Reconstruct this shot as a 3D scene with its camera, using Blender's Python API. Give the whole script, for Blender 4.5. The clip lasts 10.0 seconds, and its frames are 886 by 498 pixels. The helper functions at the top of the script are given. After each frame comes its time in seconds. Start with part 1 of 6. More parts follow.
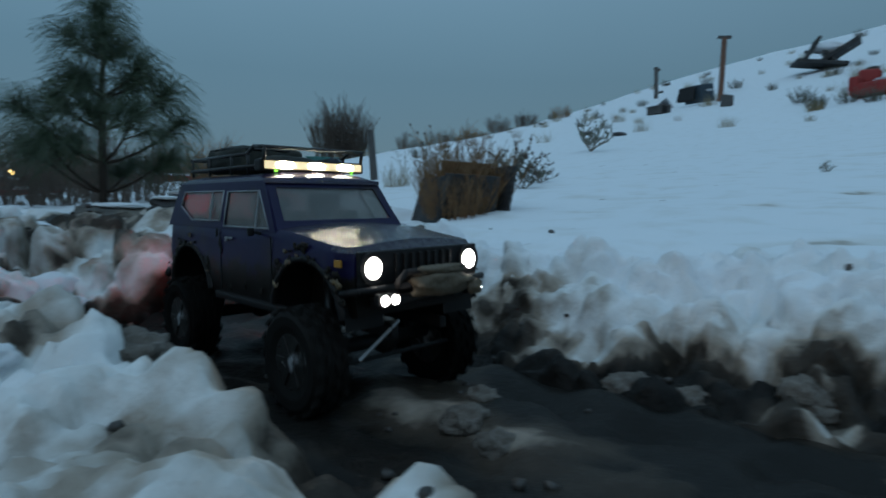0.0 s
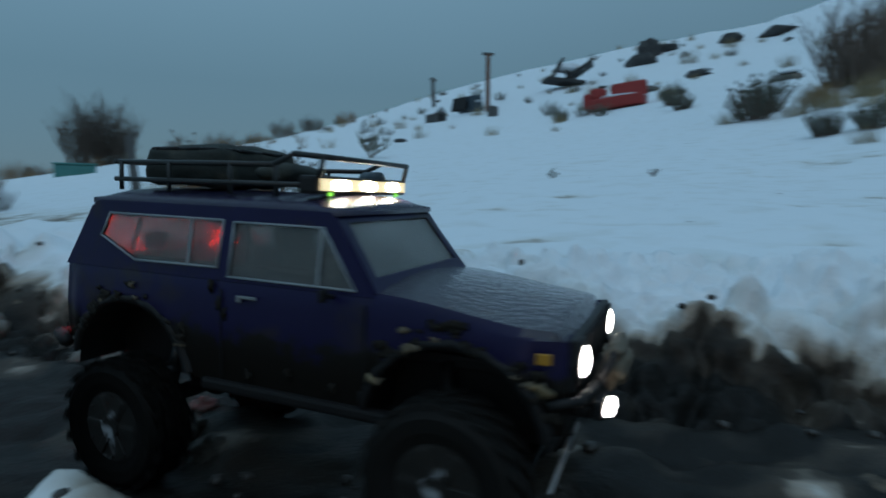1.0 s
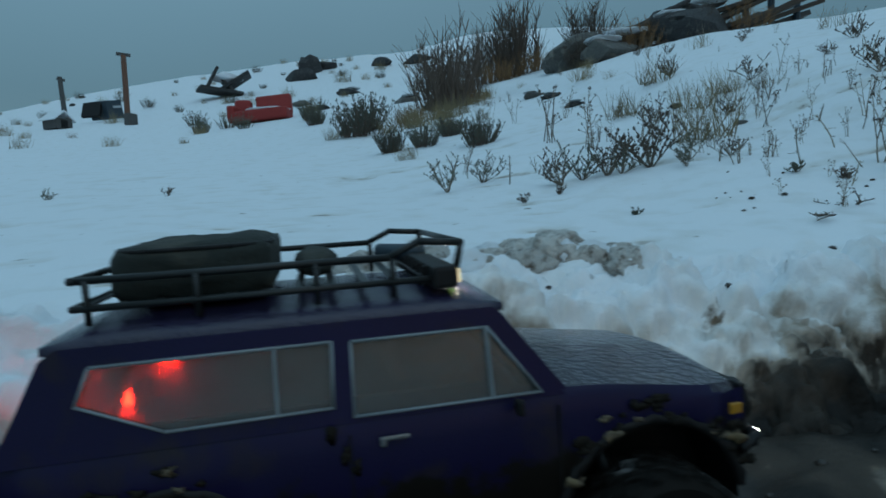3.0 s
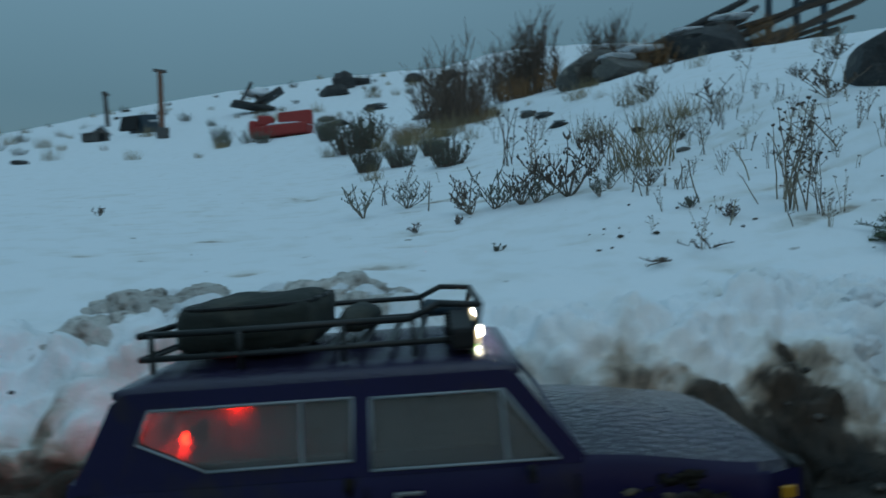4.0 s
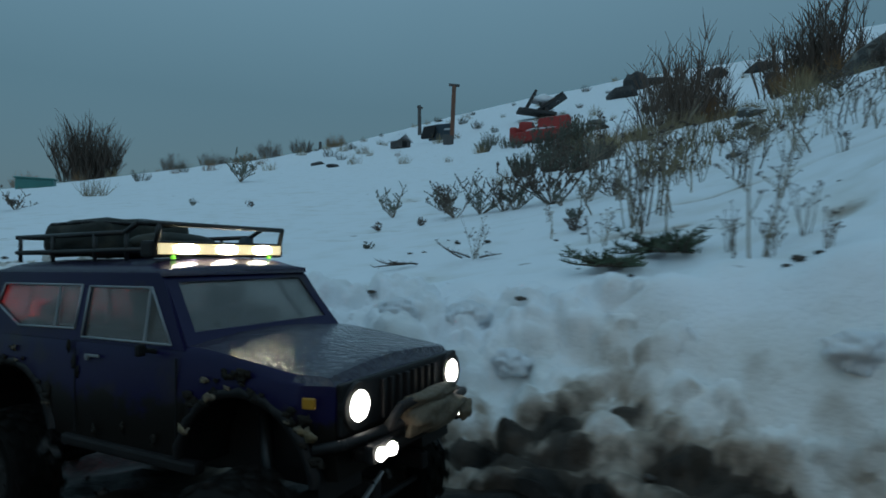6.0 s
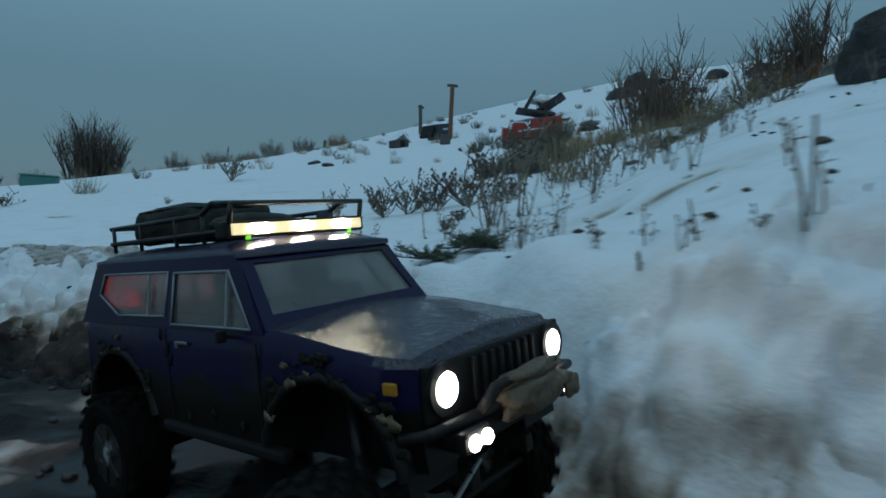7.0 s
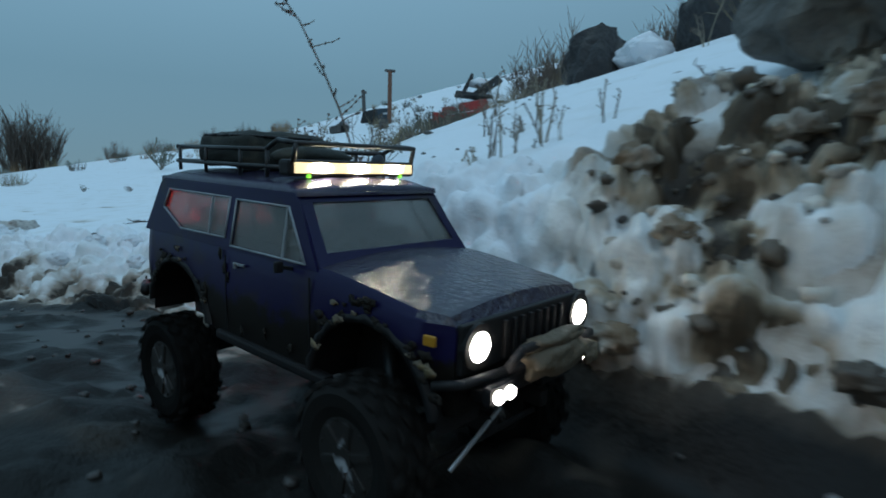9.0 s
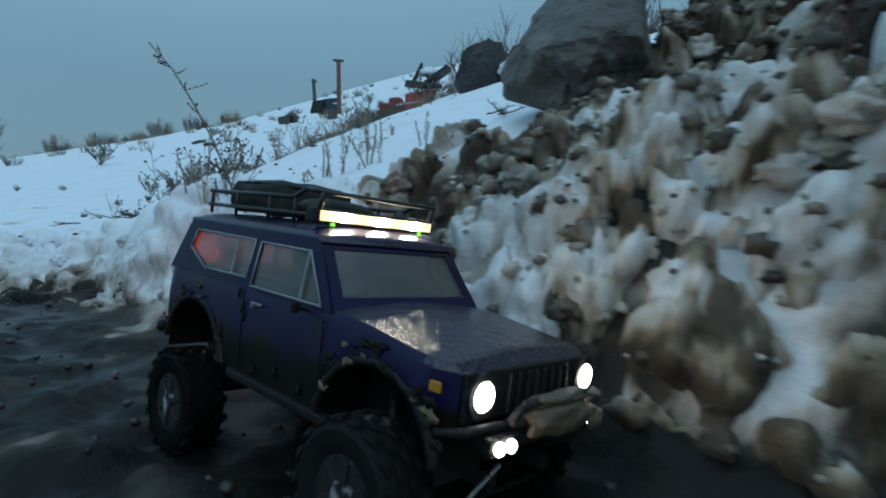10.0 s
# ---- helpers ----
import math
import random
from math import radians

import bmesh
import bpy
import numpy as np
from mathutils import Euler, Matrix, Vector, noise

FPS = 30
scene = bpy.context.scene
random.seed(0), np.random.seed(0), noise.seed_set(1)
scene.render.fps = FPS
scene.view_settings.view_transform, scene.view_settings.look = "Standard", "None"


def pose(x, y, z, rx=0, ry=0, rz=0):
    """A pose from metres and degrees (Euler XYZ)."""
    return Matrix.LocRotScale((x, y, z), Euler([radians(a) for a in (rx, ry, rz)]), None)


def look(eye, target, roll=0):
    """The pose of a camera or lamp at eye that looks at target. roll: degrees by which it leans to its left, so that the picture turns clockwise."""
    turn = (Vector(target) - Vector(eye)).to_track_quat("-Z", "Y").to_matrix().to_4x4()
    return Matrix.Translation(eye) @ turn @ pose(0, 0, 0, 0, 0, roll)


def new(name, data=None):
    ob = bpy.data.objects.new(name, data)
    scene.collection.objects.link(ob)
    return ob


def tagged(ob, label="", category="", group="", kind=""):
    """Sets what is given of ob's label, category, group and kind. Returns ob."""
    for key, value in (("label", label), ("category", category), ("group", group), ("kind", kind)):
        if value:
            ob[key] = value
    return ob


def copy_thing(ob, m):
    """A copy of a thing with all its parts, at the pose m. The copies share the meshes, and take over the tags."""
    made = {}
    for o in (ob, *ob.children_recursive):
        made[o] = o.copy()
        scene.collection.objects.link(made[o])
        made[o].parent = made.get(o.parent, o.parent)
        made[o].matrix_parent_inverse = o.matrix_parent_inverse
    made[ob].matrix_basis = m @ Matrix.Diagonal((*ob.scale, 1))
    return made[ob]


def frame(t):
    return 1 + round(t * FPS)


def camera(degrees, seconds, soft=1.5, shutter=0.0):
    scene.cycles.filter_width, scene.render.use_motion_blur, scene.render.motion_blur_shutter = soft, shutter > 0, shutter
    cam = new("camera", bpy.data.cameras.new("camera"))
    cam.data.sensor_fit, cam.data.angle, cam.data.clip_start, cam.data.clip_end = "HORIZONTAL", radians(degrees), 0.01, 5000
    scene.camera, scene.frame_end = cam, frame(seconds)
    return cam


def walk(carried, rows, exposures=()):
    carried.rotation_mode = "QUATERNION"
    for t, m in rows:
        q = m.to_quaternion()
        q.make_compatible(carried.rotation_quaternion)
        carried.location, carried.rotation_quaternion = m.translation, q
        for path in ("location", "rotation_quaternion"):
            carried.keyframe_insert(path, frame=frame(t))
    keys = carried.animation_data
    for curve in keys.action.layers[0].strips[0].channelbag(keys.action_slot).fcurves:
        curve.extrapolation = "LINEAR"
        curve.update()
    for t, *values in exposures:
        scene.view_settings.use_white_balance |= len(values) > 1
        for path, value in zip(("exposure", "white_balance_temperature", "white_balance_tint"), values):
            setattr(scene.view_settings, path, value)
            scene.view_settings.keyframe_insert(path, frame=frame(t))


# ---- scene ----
cam = camera(75.08, 10.0, soft=1.7, shutter=0.5)
# seconds, place, yaw, pitch, roll
PATH = [
    (0, -0, 0, 0.2375, 0, -3.55, 1.61),
    (0.5, 0.0552, -0.0481, 0.2531, -7.91, -3.16, 1.14),
    (1, 0.085, -0.097, 0.2541, -20.11, -2.94, -0.54),
    (1.5, 0.1597, -0.136, 0.2782, -31.12, -3.11, -2.62),
    (2, 0.3877, -0.2031, 0.2924, -36.62, -2.92, -3.04),
    (2.5, 0.669, -0.2943, 0.2817, -45.79, -3.13, -3.12),
    (2.7, 0.7448, -0.3198, 0.2662, -49.58, -3.14, -3.52),
    (3.8, 1.1015, -0.5711, 0.2881, -48.93, -1.56, -3.45),
    (4, 1.2099, -0.6851, 0.2949, -45.95, -1.24, -2.45),
    (4.5, 1.5514, -1.0121, 0.3019, -34.74, -1.2, 0.51),
    (5, 1.8138, -1.2258, 0.2774, -24.39, -0.76, 1.73),
    (5.5, 1.9875, -1.3174, 0.2675, -17.73, -0.5, 1.93),
    (5.7, 2.0433, -1.3654, 0.2726, -16.65, -0.68, 1.33),
    (6.8, 2.3465, -1.6847, 0.282, -15.61, -0.74, 2.54),
    (7, 2.3871, -1.758, 0.285, -15.59, -0.89, 2.09),
    (7.5, 2.5007, -2.0156, 0.3095, -15.9, -1.09, 1.5),
    (8, 2.6008, -2.2323, 0.27, -16.72, -1.38, 1.4),
    (8.5, 2.7157, -2.373, 0.2233, -17.68, -1.83, 0.91),
    (9, 2.7412, -2.5524, 0.2174, -19.46, -2.48, 0.06),
    (9.5, 2.8089, -2.7457, 0.2586, -21.48, -3.23, -0.37),
    (10, 2.8706, -2.929, 0.2504, -23.4, -3.75, -0.94),
]
EXPOSURES = [(0.0, 0.02, 6380, 15), (1.0, 0.05, 6400, 14), (2.5, 0.12, 6500, 10), (4.0, 0.0, 6550, 10), (5.5, -0.18, 6500, 10), (7.5, 0.0, 6450, 10), (8.5, 0.15, 6400, 10),
             (9.0, 0.42, 6400, 13), (10.0, 0.56, 6380, 14)]
walk(cam, [(t, pose(x, y, z, 0, 0, yaw) @ pose(0, 0, 0, 90 + pitch) @ pose(0, 0, 0, 0, 0, roll)) for t, x, y, z, yaw, pitch, roll in PATH], EXPOSURES)


LIGHTBAR_GLOW, HEADLIGHT_GLOW, TAIL_GLOW = 9.0, 15.0, 150.0
# ---- world: overcast dusk, brighter overhead than at the horizon ----
world = bpy.data.worlds.new("dusk_sky")
scene.world = world
world.use_nodes = True
wt = world.node_tree
wt.nodes.clear()
w_out = wt.nodes.new("ShaderNodeOutputWorld")
w_cloud = wt.nodes.new("ShaderNodeBackground")
w_sky = wt.nodes.new("ShaderNodeTexSky")
w_sky.sky_type, w_sky.sun_disc = "NISHITA", False
w_sky.sun_elevation, w_sky.sun_rotation = radians(4), radians(200)
w_clear = wt.nodes.new("ShaderNodeBackground")
w_clear.inputs["Strength"].default_value = 0.012
w_add = wt.nodes.new("ShaderNodeAddShader")
w_geo = wt.nodes.new("ShaderNodeTexCoord")
w_sep = wt.nodes.new("ShaderNodeSeparateXYZ")
w_ramp = wt.nodes.new("ShaderNodeValToRGB")
w_ramp.color_ramp.elements[0].position, w_ramp.color_ramp.elements[0].color = 0.0, (0.074, 0.150, 0.205, 1)
w_ramp.color_ramp.elements[1].position, w_ramp.color_ramp.elements[1].color = 1.0, (0.285, 0.515, 0.680, 1)
mid = w_ramp.color_ramp.elements.new(0.22)
mid.color = (0.082, 0.175, 0.238, 1)
w_noise = wt.nodes.new("ShaderNodeTexNoise")
w_noise.inputs["Scale"].default_value, w_noise.inputs["Detail"].default_value = 1.6, 3.0
w_map = wt.nodes.new("ShaderNodeMapRange")
w_map.inputs["To Min"].default_value, w_map.inputs["To Max"].default_value = 0.93, 1.07
wt.links.new(w_geo.outputs["Generated"], w_sep.inputs[0])
wt.links.new(w_sep.outputs["Z"], w_ramp.inputs["Fac"])
wt.links.new(w_geo.outputs["Generated"], w_noise.inputs["Vector"])
wt.links.new(w_noise.outputs["Fac"], w_map.inputs["Value"])
wt.links.new(w_ramp.outputs["Color"], w_cloud.inputs["Color"])
w_side = wt.nodes.new("ShaderNodeMath")
w_side.operation = "MULTIPLY_ADD"
w_side.inputs[1].default_value = -0.14
wt.links.new(w_sep.outputs["X"], w_side.inputs[0])
wt.links.new(w_map.outputs["Result"], w_side.inputs[2])
wt.links.new(w_side.outputs[0], w_cloud.inputs["Strength"])
wt.links.new(w_sky.outputs["Color"], w_clear.inputs["Color"])
wt.links.new(w_cloud.outputs[0], w_add.inputs[0])
wt.links.new(w_clear.outputs[0], w_add.inputs[1])
wt.links.new(w_add.outputs[0], w_out.inputs["Surface"])

sun = new("sun", bpy.data.lights.new("sun", "SUN"))
sun.data.energy, sun.data.angle, sun.data.color = 0.22, radians(50), (0.75, 0.88, 1.0)
sun.matrix_world = look((-3, -9, 12), (0, 0, 0))


# ---- materials ----
def material(name, base, rough=0.6, second=None, scale=30.0, bump=0.2, bump_size=None, metal=0.0, spot=None,
             spot_scale=6.0, spot_at=(0.55, 0.7), glow=0.0, transmission=0.0, gloss=0.5, bump_depth=0.002, coat=0.0, random_tint=0.0, island_tint=0.0):
    """Two scales of colour variation, a fine relief, and where wanted stains of a third colour."""
    m = bpy.data.materials.new(name)
    m.use_nodes = True
    nt = m.node_tree
    b = nt.nodes["Principled BSDF"]
    b.inputs["Roughness"].default_value, b.inputs["Metallic"].default_value = rough, metal
    b.inputs["Transmission Weight"].default_value, b.inputs["Coat Weight"].default_value = transmission, coat
    b.inputs["Specular IOR Level"].default_value = gloss
    co = nt.nodes.new("ShaderNodeTexCoord")
    n1 = nt.nodes.new("ShaderNodeTexNoise")
    n1.inputs["Scale"].default_value, n1.inputs["Detail"].default_value = scale, 6.0
    nt.links.new(co.outputs["Object"], n1.inputs["Vector"])
    mix = nt.nodes.new("ShaderNodeMix")
    mix.data_type = "RGBA"
    second = second or tuple(c * 0.6 for c in base)
    mix.inputs["A"].default_value, mix.inputs["B"].default_value = (*base, 1), (*second, 1)
    nt.links.new(n1.outputs["Fac"], mix.inputs["Factor"])
    out = mix.outputs["Result"]
    if spot:
        n2 = nt.nodes.new("ShaderNodeTexNoise")
        n2.inputs["Scale"].default_value, n2.inputs["Detail"].default_value = spot_scale, 8.0
        nt.links.new(co.outputs["Object"], n2.inputs["Vector"])
        mr = nt.nodes.new("ShaderNodeMapRange")
        mr.inputs["From Min"].default_value, mr.inputs["From Max"].default_value = spot_at
        nt.links.new(n2.outputs["Fac"], mr.inputs["Value"])
        mix2 = nt.nodes.new("ShaderNodeMix")
        mix2.data_type = "RGBA"
        mix2.inputs["B"].default_value = (*spot, 1)
        nt.links.new(mr.outputs["Result"], mix2.inputs["Factor"])
        nt.links.new(out, mix2.inputs["A"])
        out = mix2.outputs["Result"]
    if random_tint or island_tint:
        info = nt.nodes.new("ShaderNodeObjectInfo" if random_tint else "ShaderNodeNewGeometry")
        random_tint = random_tint or island_tint
        hsv = nt.nodes.new("ShaderNodeHueSaturation")
        vr = nt.nodes.new("ShaderNodeMapRange")
        vr.inputs["To Min"].default_value, vr.inputs["To Max"].default_value = 1 - random_tint, 1 + random_tint
        nt.links.new(info.outputs["Random Per Island" if island_tint else "Random"], vr.inputs["Value"])
        nt.links.new(vr.outputs["Result"], hsv.inputs["Value"])
        nt.links.new(out, hsv.inputs["Color"])
        out = hsv.outputs["Color"]
    nt.links.new(out, b.inputs["Base Color"])
    if bump:
        n3 = nt.nodes.new("ShaderNodeTexNoise")
        n3.inputs["Scale"].default_value, n3.inputs["Detail"].default_value = bump_size or scale * 3, 5.0
        nt.links.new(co.outputs["Object"], n3.inputs["Vector"])
        bp = nt.nodes.new("ShaderNodeBump")
        bp.inputs["Strength"].default_value, bp.inputs["Distance"].default_value = bump, bump_depth
        nt.links.new(n3.outputs["Fac"], bp.inputs["Height"])
        nt.links.new(bp.outputs["Normal"], b.inputs["Normal"])
    if glow:
        b.inputs["Emission Color"].default_value = (*base, 1)
        b.inputs["Emission Strength"].default_value = glow
    return m


def ground_material(name, stops):
    """Snow, dirty slush and wet mud, by the muddiness and the standing water stored on the ground."""
    m = bpy.data.materials.new(name)
    m.use_nodes = True
    nt = m.node_tree
    b = nt.nodes["Principled BSDF"]
    co = nt.nodes.new("ShaderNodeTexCoord")
    at = nt.nodes.new("ShaderNodeAttribute")
    at.attribute_name = "mud"

    def noise_at(scale, detail=6.0):
        n = nt.nodes.new("ShaderNodeTexNoise")
        n.inputs["Scale"].default_value, n.inputs["Detail"].default_value = scale, detail
        nt.links.new(co.outputs["Object"], n.inputs["Vector"])
        return n.outputs["Fac"]

    def arith(op, a, c):
        n = nt.nodes.new("ShaderNodeMath")
        n.operation = op
        for k, s in enumerate((a, c)):
            if isinstance(s, (int, float)):
                n.inputs[k].default_value = s
            else:
                nt.links.new(s, n.inputs[k])
        return n.outputs[0]

    def ramp(fac, stops):
        n = nt.nodes.new("ShaderNodeValToRGB")
        while len(n.color_ramp.elements) < len(stops):
            n.color_ramp.elements.new(0.5)
        for e, (p, c) in zip(n.color_ramp.elements, stops):
            e.position, e.color = p, (*c, 1)
        nt.links.new(fac, n.inputs["Fac"])
        return n.outputs["Color"]

    rag = arith("ADD", at.outputs["Fac"], arith("MULTIPLY", arith("SUBTRACT", noise_at(9.0, 10.0), 0.5), 0.9))
    col = ramp(rag, stops)
    specks = nt.nodes.new("ShaderNodeMapRange")
    specks.inputs["From Min"].default_value, specks.inputs["From Max"].default_value = 0.70, 0.76
    nt.links.new(noise_at(14.0, 9.0), specks.inputs["Value"])
    mix = nt.nodes.new("ShaderNodeMix")
    mix.data_type = "RGBA"
    mix.inputs["B"].default_value = (0.16, 0.12, 0.085, 1)
    nt.links.new(specks.outputs["Result"], mix.inputs["Factor"])
    nt.links.new(col, mix.inputs["A"])
    nt.links.new(mix.outputs["Result"], b.inputs["Base Color"])
    water = nt.nodes.new("ShaderNodeAttribute")
    water.attribute_name = "wet"
    dry = arith("SUBTRACT", 1.0, water.outputs["Fac"])
    rough = ramp(rag, [(0.0, (0.75,) * 3), (0.45, (0.6,) * 3), (0.75, (0.50,) * 3)])
    nt.links.new(arith("ADD", arith("MULTIPLY", rough, dry), arith("MULTIPLY", water.outputs["Fac"], 0.34)), b.inputs["Roughness"])
    nt.links.new(arith("ADD", 0.14, arith("MULTIPLY", water.outputs["Fac"], 0.05)), b.inputs["Specular IOR Level"])
    bp = nt.nodes.new("ShaderNodeBump")
    bp.inputs["Distance"].default_value = 0.012
    nt.links.new(arith("MULTIPLY", dry, 0.55), bp.inputs["Strength"])
    nt.links.new(arith("ADD", noise_at(24.0, 9.0), arith("MULTIPLY", noise_at(160.0, 3.0), 0.25)), bp.inputs["Height"])
    nt.links.new(bp.outputs["Normal"], b.inputs["Normal"])
    return m


GROUND = ground_material("snow_and_mud", [(0.0, (0.80, 0.83, 0.86)), (0.30, (0.70, 0.71, 0.70)), (0.47, (0.34, 0.29, 0.24)),
                                          (0.60, (0.056, 0.044, 0.034)), (0.86, (0.011, 0.0095, 0.008))])
HEAPED = ground_material("heaped_snow_and_earth", [(0.0, (0.74, 0.76, 0.77)), (0.34, (0.58, 0.57, 0.54)), (0.50, (0.32, 0.26, 0.19)),
                                                   (0.64, (0.10, 0.076, 0.052)), (0.90, (0.030, 0.025, 0.020))])
SNOW = material("snow", (0.82, 0.85, 0.88), 0.7, (0.70, 0.73, 0.76), 8, 0.5, 60, bump_depth=0.006)
DIRTY_SNOW = material("dirty_snow", (0.66, 0.65, 0.63), 0.6, (0.38, 0.34, 0.29), 2.6, 0.5, 9, spot=(0.13, 0.10, 0.075),
                      spot_scale=3.0, spot_at=(0.50, 0.72), bump_depth=0.05, random_tint=0.18)
SLUSHY = material("brown_slush_lump", (0.22, 0.19, 0.16), 0.5, (0.10, 0.082, 0.066), 3.0, 0.5, 9, spot=(0.24, 0.22, 0.20), spot_scale=2.4,
                  spot_at=(0.55, 0.75), bump_depth=0.05, random_tint=0.2)
EARTH = material("wet_earth", (0.030, 0.024, 0.019), 0.6, (0.075, 0.058, 0.042), 9, 0.8, 40, bump_depth=0.01, random_tint=0.3)
CAKED_DARK = material("wet_dark_mud", (0.013, 0.011, 0.009), 0.75, (0.024, 0.019, 0.014), 60, 0.8, 300, gloss=0.15, bump_depth=0.002)
ROCK = material("grey_rock", (0.15, 0.14, 0.125), 0.75, (0.055, 0.052, 0.047), 9, 1.0, 26, spot=(0.24, 0.21, 0.17), spot_scale=6,
                bump_depth=0.03)
DARK_ROCK = material("dark_basalt", (0.050, 0.050, 0.050), 0.8, (0.020, 0.020, 0.021), 10, 1.0, 34, spot=(0.09, 0.085, 0.075), spot_scale=12, bump_depth=0.02)
PAINT = material("blue_violet_paint", (0.0120, 0.0088, 0.052), 0.36, (0.007, 0.0055, 0.028), 16, 0.25, 500, spot=(0.026, 0.020, 0.017),
                 spot_scale=26, spot_at=(0.56, 0.78), gloss=0.22, bump_depth=0.0006)


def mud_and_shade(m, top, fade, colour):
    """Wheel-thrown mud and painted-in shade, in ragged patches that thin out upwards."""
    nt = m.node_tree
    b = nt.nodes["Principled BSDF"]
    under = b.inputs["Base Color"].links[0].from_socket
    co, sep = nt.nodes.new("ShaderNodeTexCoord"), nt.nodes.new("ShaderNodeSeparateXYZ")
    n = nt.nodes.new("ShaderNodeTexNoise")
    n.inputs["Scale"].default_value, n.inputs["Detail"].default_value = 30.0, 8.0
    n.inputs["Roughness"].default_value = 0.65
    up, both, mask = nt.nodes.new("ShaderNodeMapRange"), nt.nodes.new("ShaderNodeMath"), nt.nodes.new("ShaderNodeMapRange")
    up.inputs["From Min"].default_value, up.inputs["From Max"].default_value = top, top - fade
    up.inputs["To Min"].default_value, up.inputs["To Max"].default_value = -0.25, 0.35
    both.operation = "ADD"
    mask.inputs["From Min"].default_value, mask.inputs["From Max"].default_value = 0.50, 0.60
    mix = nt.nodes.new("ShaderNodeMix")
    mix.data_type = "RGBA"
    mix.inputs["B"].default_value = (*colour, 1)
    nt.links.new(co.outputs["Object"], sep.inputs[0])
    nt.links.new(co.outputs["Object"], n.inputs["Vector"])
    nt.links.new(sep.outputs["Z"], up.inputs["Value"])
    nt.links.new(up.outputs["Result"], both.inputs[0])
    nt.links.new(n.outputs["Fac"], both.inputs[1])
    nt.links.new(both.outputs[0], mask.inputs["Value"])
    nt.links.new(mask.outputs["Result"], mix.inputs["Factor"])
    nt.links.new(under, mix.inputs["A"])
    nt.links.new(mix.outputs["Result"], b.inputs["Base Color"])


# lower body darkened in the paint colour: mud splash plus shade
mud_and_shade(PAINT, 0.190, 0.060, (0.010, 0.0082, 0.0066))
HOOD_PAINT = material("wet_dusty_paint", (0.016, 0.012, 0.036), 0.07, (0.028, 0.020, 0.026), 22, 1.0, 150, gloss=0.55, spot=(0.07, 0.05, 0.038),
                      spot_scale=60, spot_at=(0.60, 0.78), bump_depth=0.0025)
ROOF_PAINT = material("wet_roof_paint", (0.018, 0.014, 0.050), 0.24, (0.030, 0.025, 0.040), 30, 0.7, 320, bump_depth=0.0012)
BLACK = material("black_plastic", (0.010, 0.010, 0.011), 0.5, (0.018, 0.016, 0.015), 40, 0.3, 200, gloss=0.2, bump_depth=0.0005)
RACK = material("black_steel", (0.012, 0.014, 0.014), 0.42, (0.03, 0.03, 0.03), 60, 0.2, 300, metal=0.3, bump_depth=0.0003)
RUBBER = material("wet_rubber", (0.008, 0.0075, 0.007), 0.65, (0.015, 0.013, 0.011), 22, 0.5, 160, spot=(0.30, 0.30, 0.30),
                  spot_scale=16, spot_at=(0.66, 0.72), gloss=0.15, bump_depth=0.001)
RIM = material("muddy_rim", (0.018, 0.017, 0.016), 0.55, (0.022, 0.018, 0.014), 24, 0.3, 120, metal=0.2, spot=(0.36, 0.37, 0.38),
               spot_scale=22, spot_at=(0.60, 0.66), bump_depth=0.001)
STEEL = material("bare_steel", (0.42, 0.43, 0.44), 0.38, (0.22, 0.22, 0.22), 80, 0.1, 300, metal=0.8)
TRIM = material("pale_window_trim", (0.28, 0.31, 0.33), 0.45, (0.17, 0.19, 0.20), 50, 0.1, 300)
GLASS = material("grimy_window", (0.66, 0.66, 0.64), 0.13, (0.50, 0.50, 0.48), 26, 0.3, 420, transmission=0.92, gloss=0.35, spot=(0.20, 0.17, 0.14),
                 spot_scale=70, spot_at=(0.60, 0.72), bump_depth=0.0006)
def dusty(m, share):
    """Dried road film on a pane, which scatters the light that falls through it."""
    nt = m.node_tree
    film = nt.nodes.new("ShaderNodeBsdfTranslucent")
    film.inputs["Color"].default_value = (0.62, 0.61, 0.58, 1)
    grime = nt.nodes.new("ShaderNodeBsdfDiffuse")
    grime.inputs["Color"].default_value = (0.30, 0.29, 0.27, 1)
    both, mix = nt.nodes.new("ShaderNodeMixShader"), nt.nodes.new("ShaderNodeMixShader")
    nt.links.new(film.outputs[0], both.inputs[1])
    nt.links.new(grime.outputs[0], both.inputs[2])
    both.inputs["Fac"].default_value = 0.35
    mix.inputs["Fac"].default_value = share
    nt.links.new(nt.nodes["Principled BSDF"].outputs[0], mix.inputs[1])
    nt.links.new(both.outputs[0], mix.inputs[2])
    nt.links.new(mix.outputs[0], nt.nodes["Material Output"].inputs["Surface"])


dusty(GLASS, 0.16)
MUD_CAKE = material("caked_mud", (0.075, 0.055, 0.038), 0.7, (0.15, 0.115, 0.07), 30, 0.9, 120, spot=(0.30, 0.22, 0.10),
                    spot_scale=30, spot_at=(0.60, 0.72), bump_depth=0.003)
BAG = material("olive_canvas", (0.020, 0.024, 0.019), 0.85, (0.012, 0.015, 0.012), 40, 0.6, 320, spot=(0.06, 0.055, 0.04),
               spot_scale=20, bump_depth=0.0015)
INSIDE = material("dark_interior", (0.20, 0.19, 0.18), 0.7, (0.05, 0.05, 0.05), 20)
HEADLIGHT = material("headlight_lens", (1.0, 0.97, 0.88), 0.2, (1.0, 0.97, 0.88), bump=0, glow=HEADLIGHT_GLOW)
LED = material("light_bar_led", (1.0, 0.93, 0.70), 0.2, (1.0, 0.93, 0.70), bump=0, glow=LIGHTBAR_GLOW * 9)
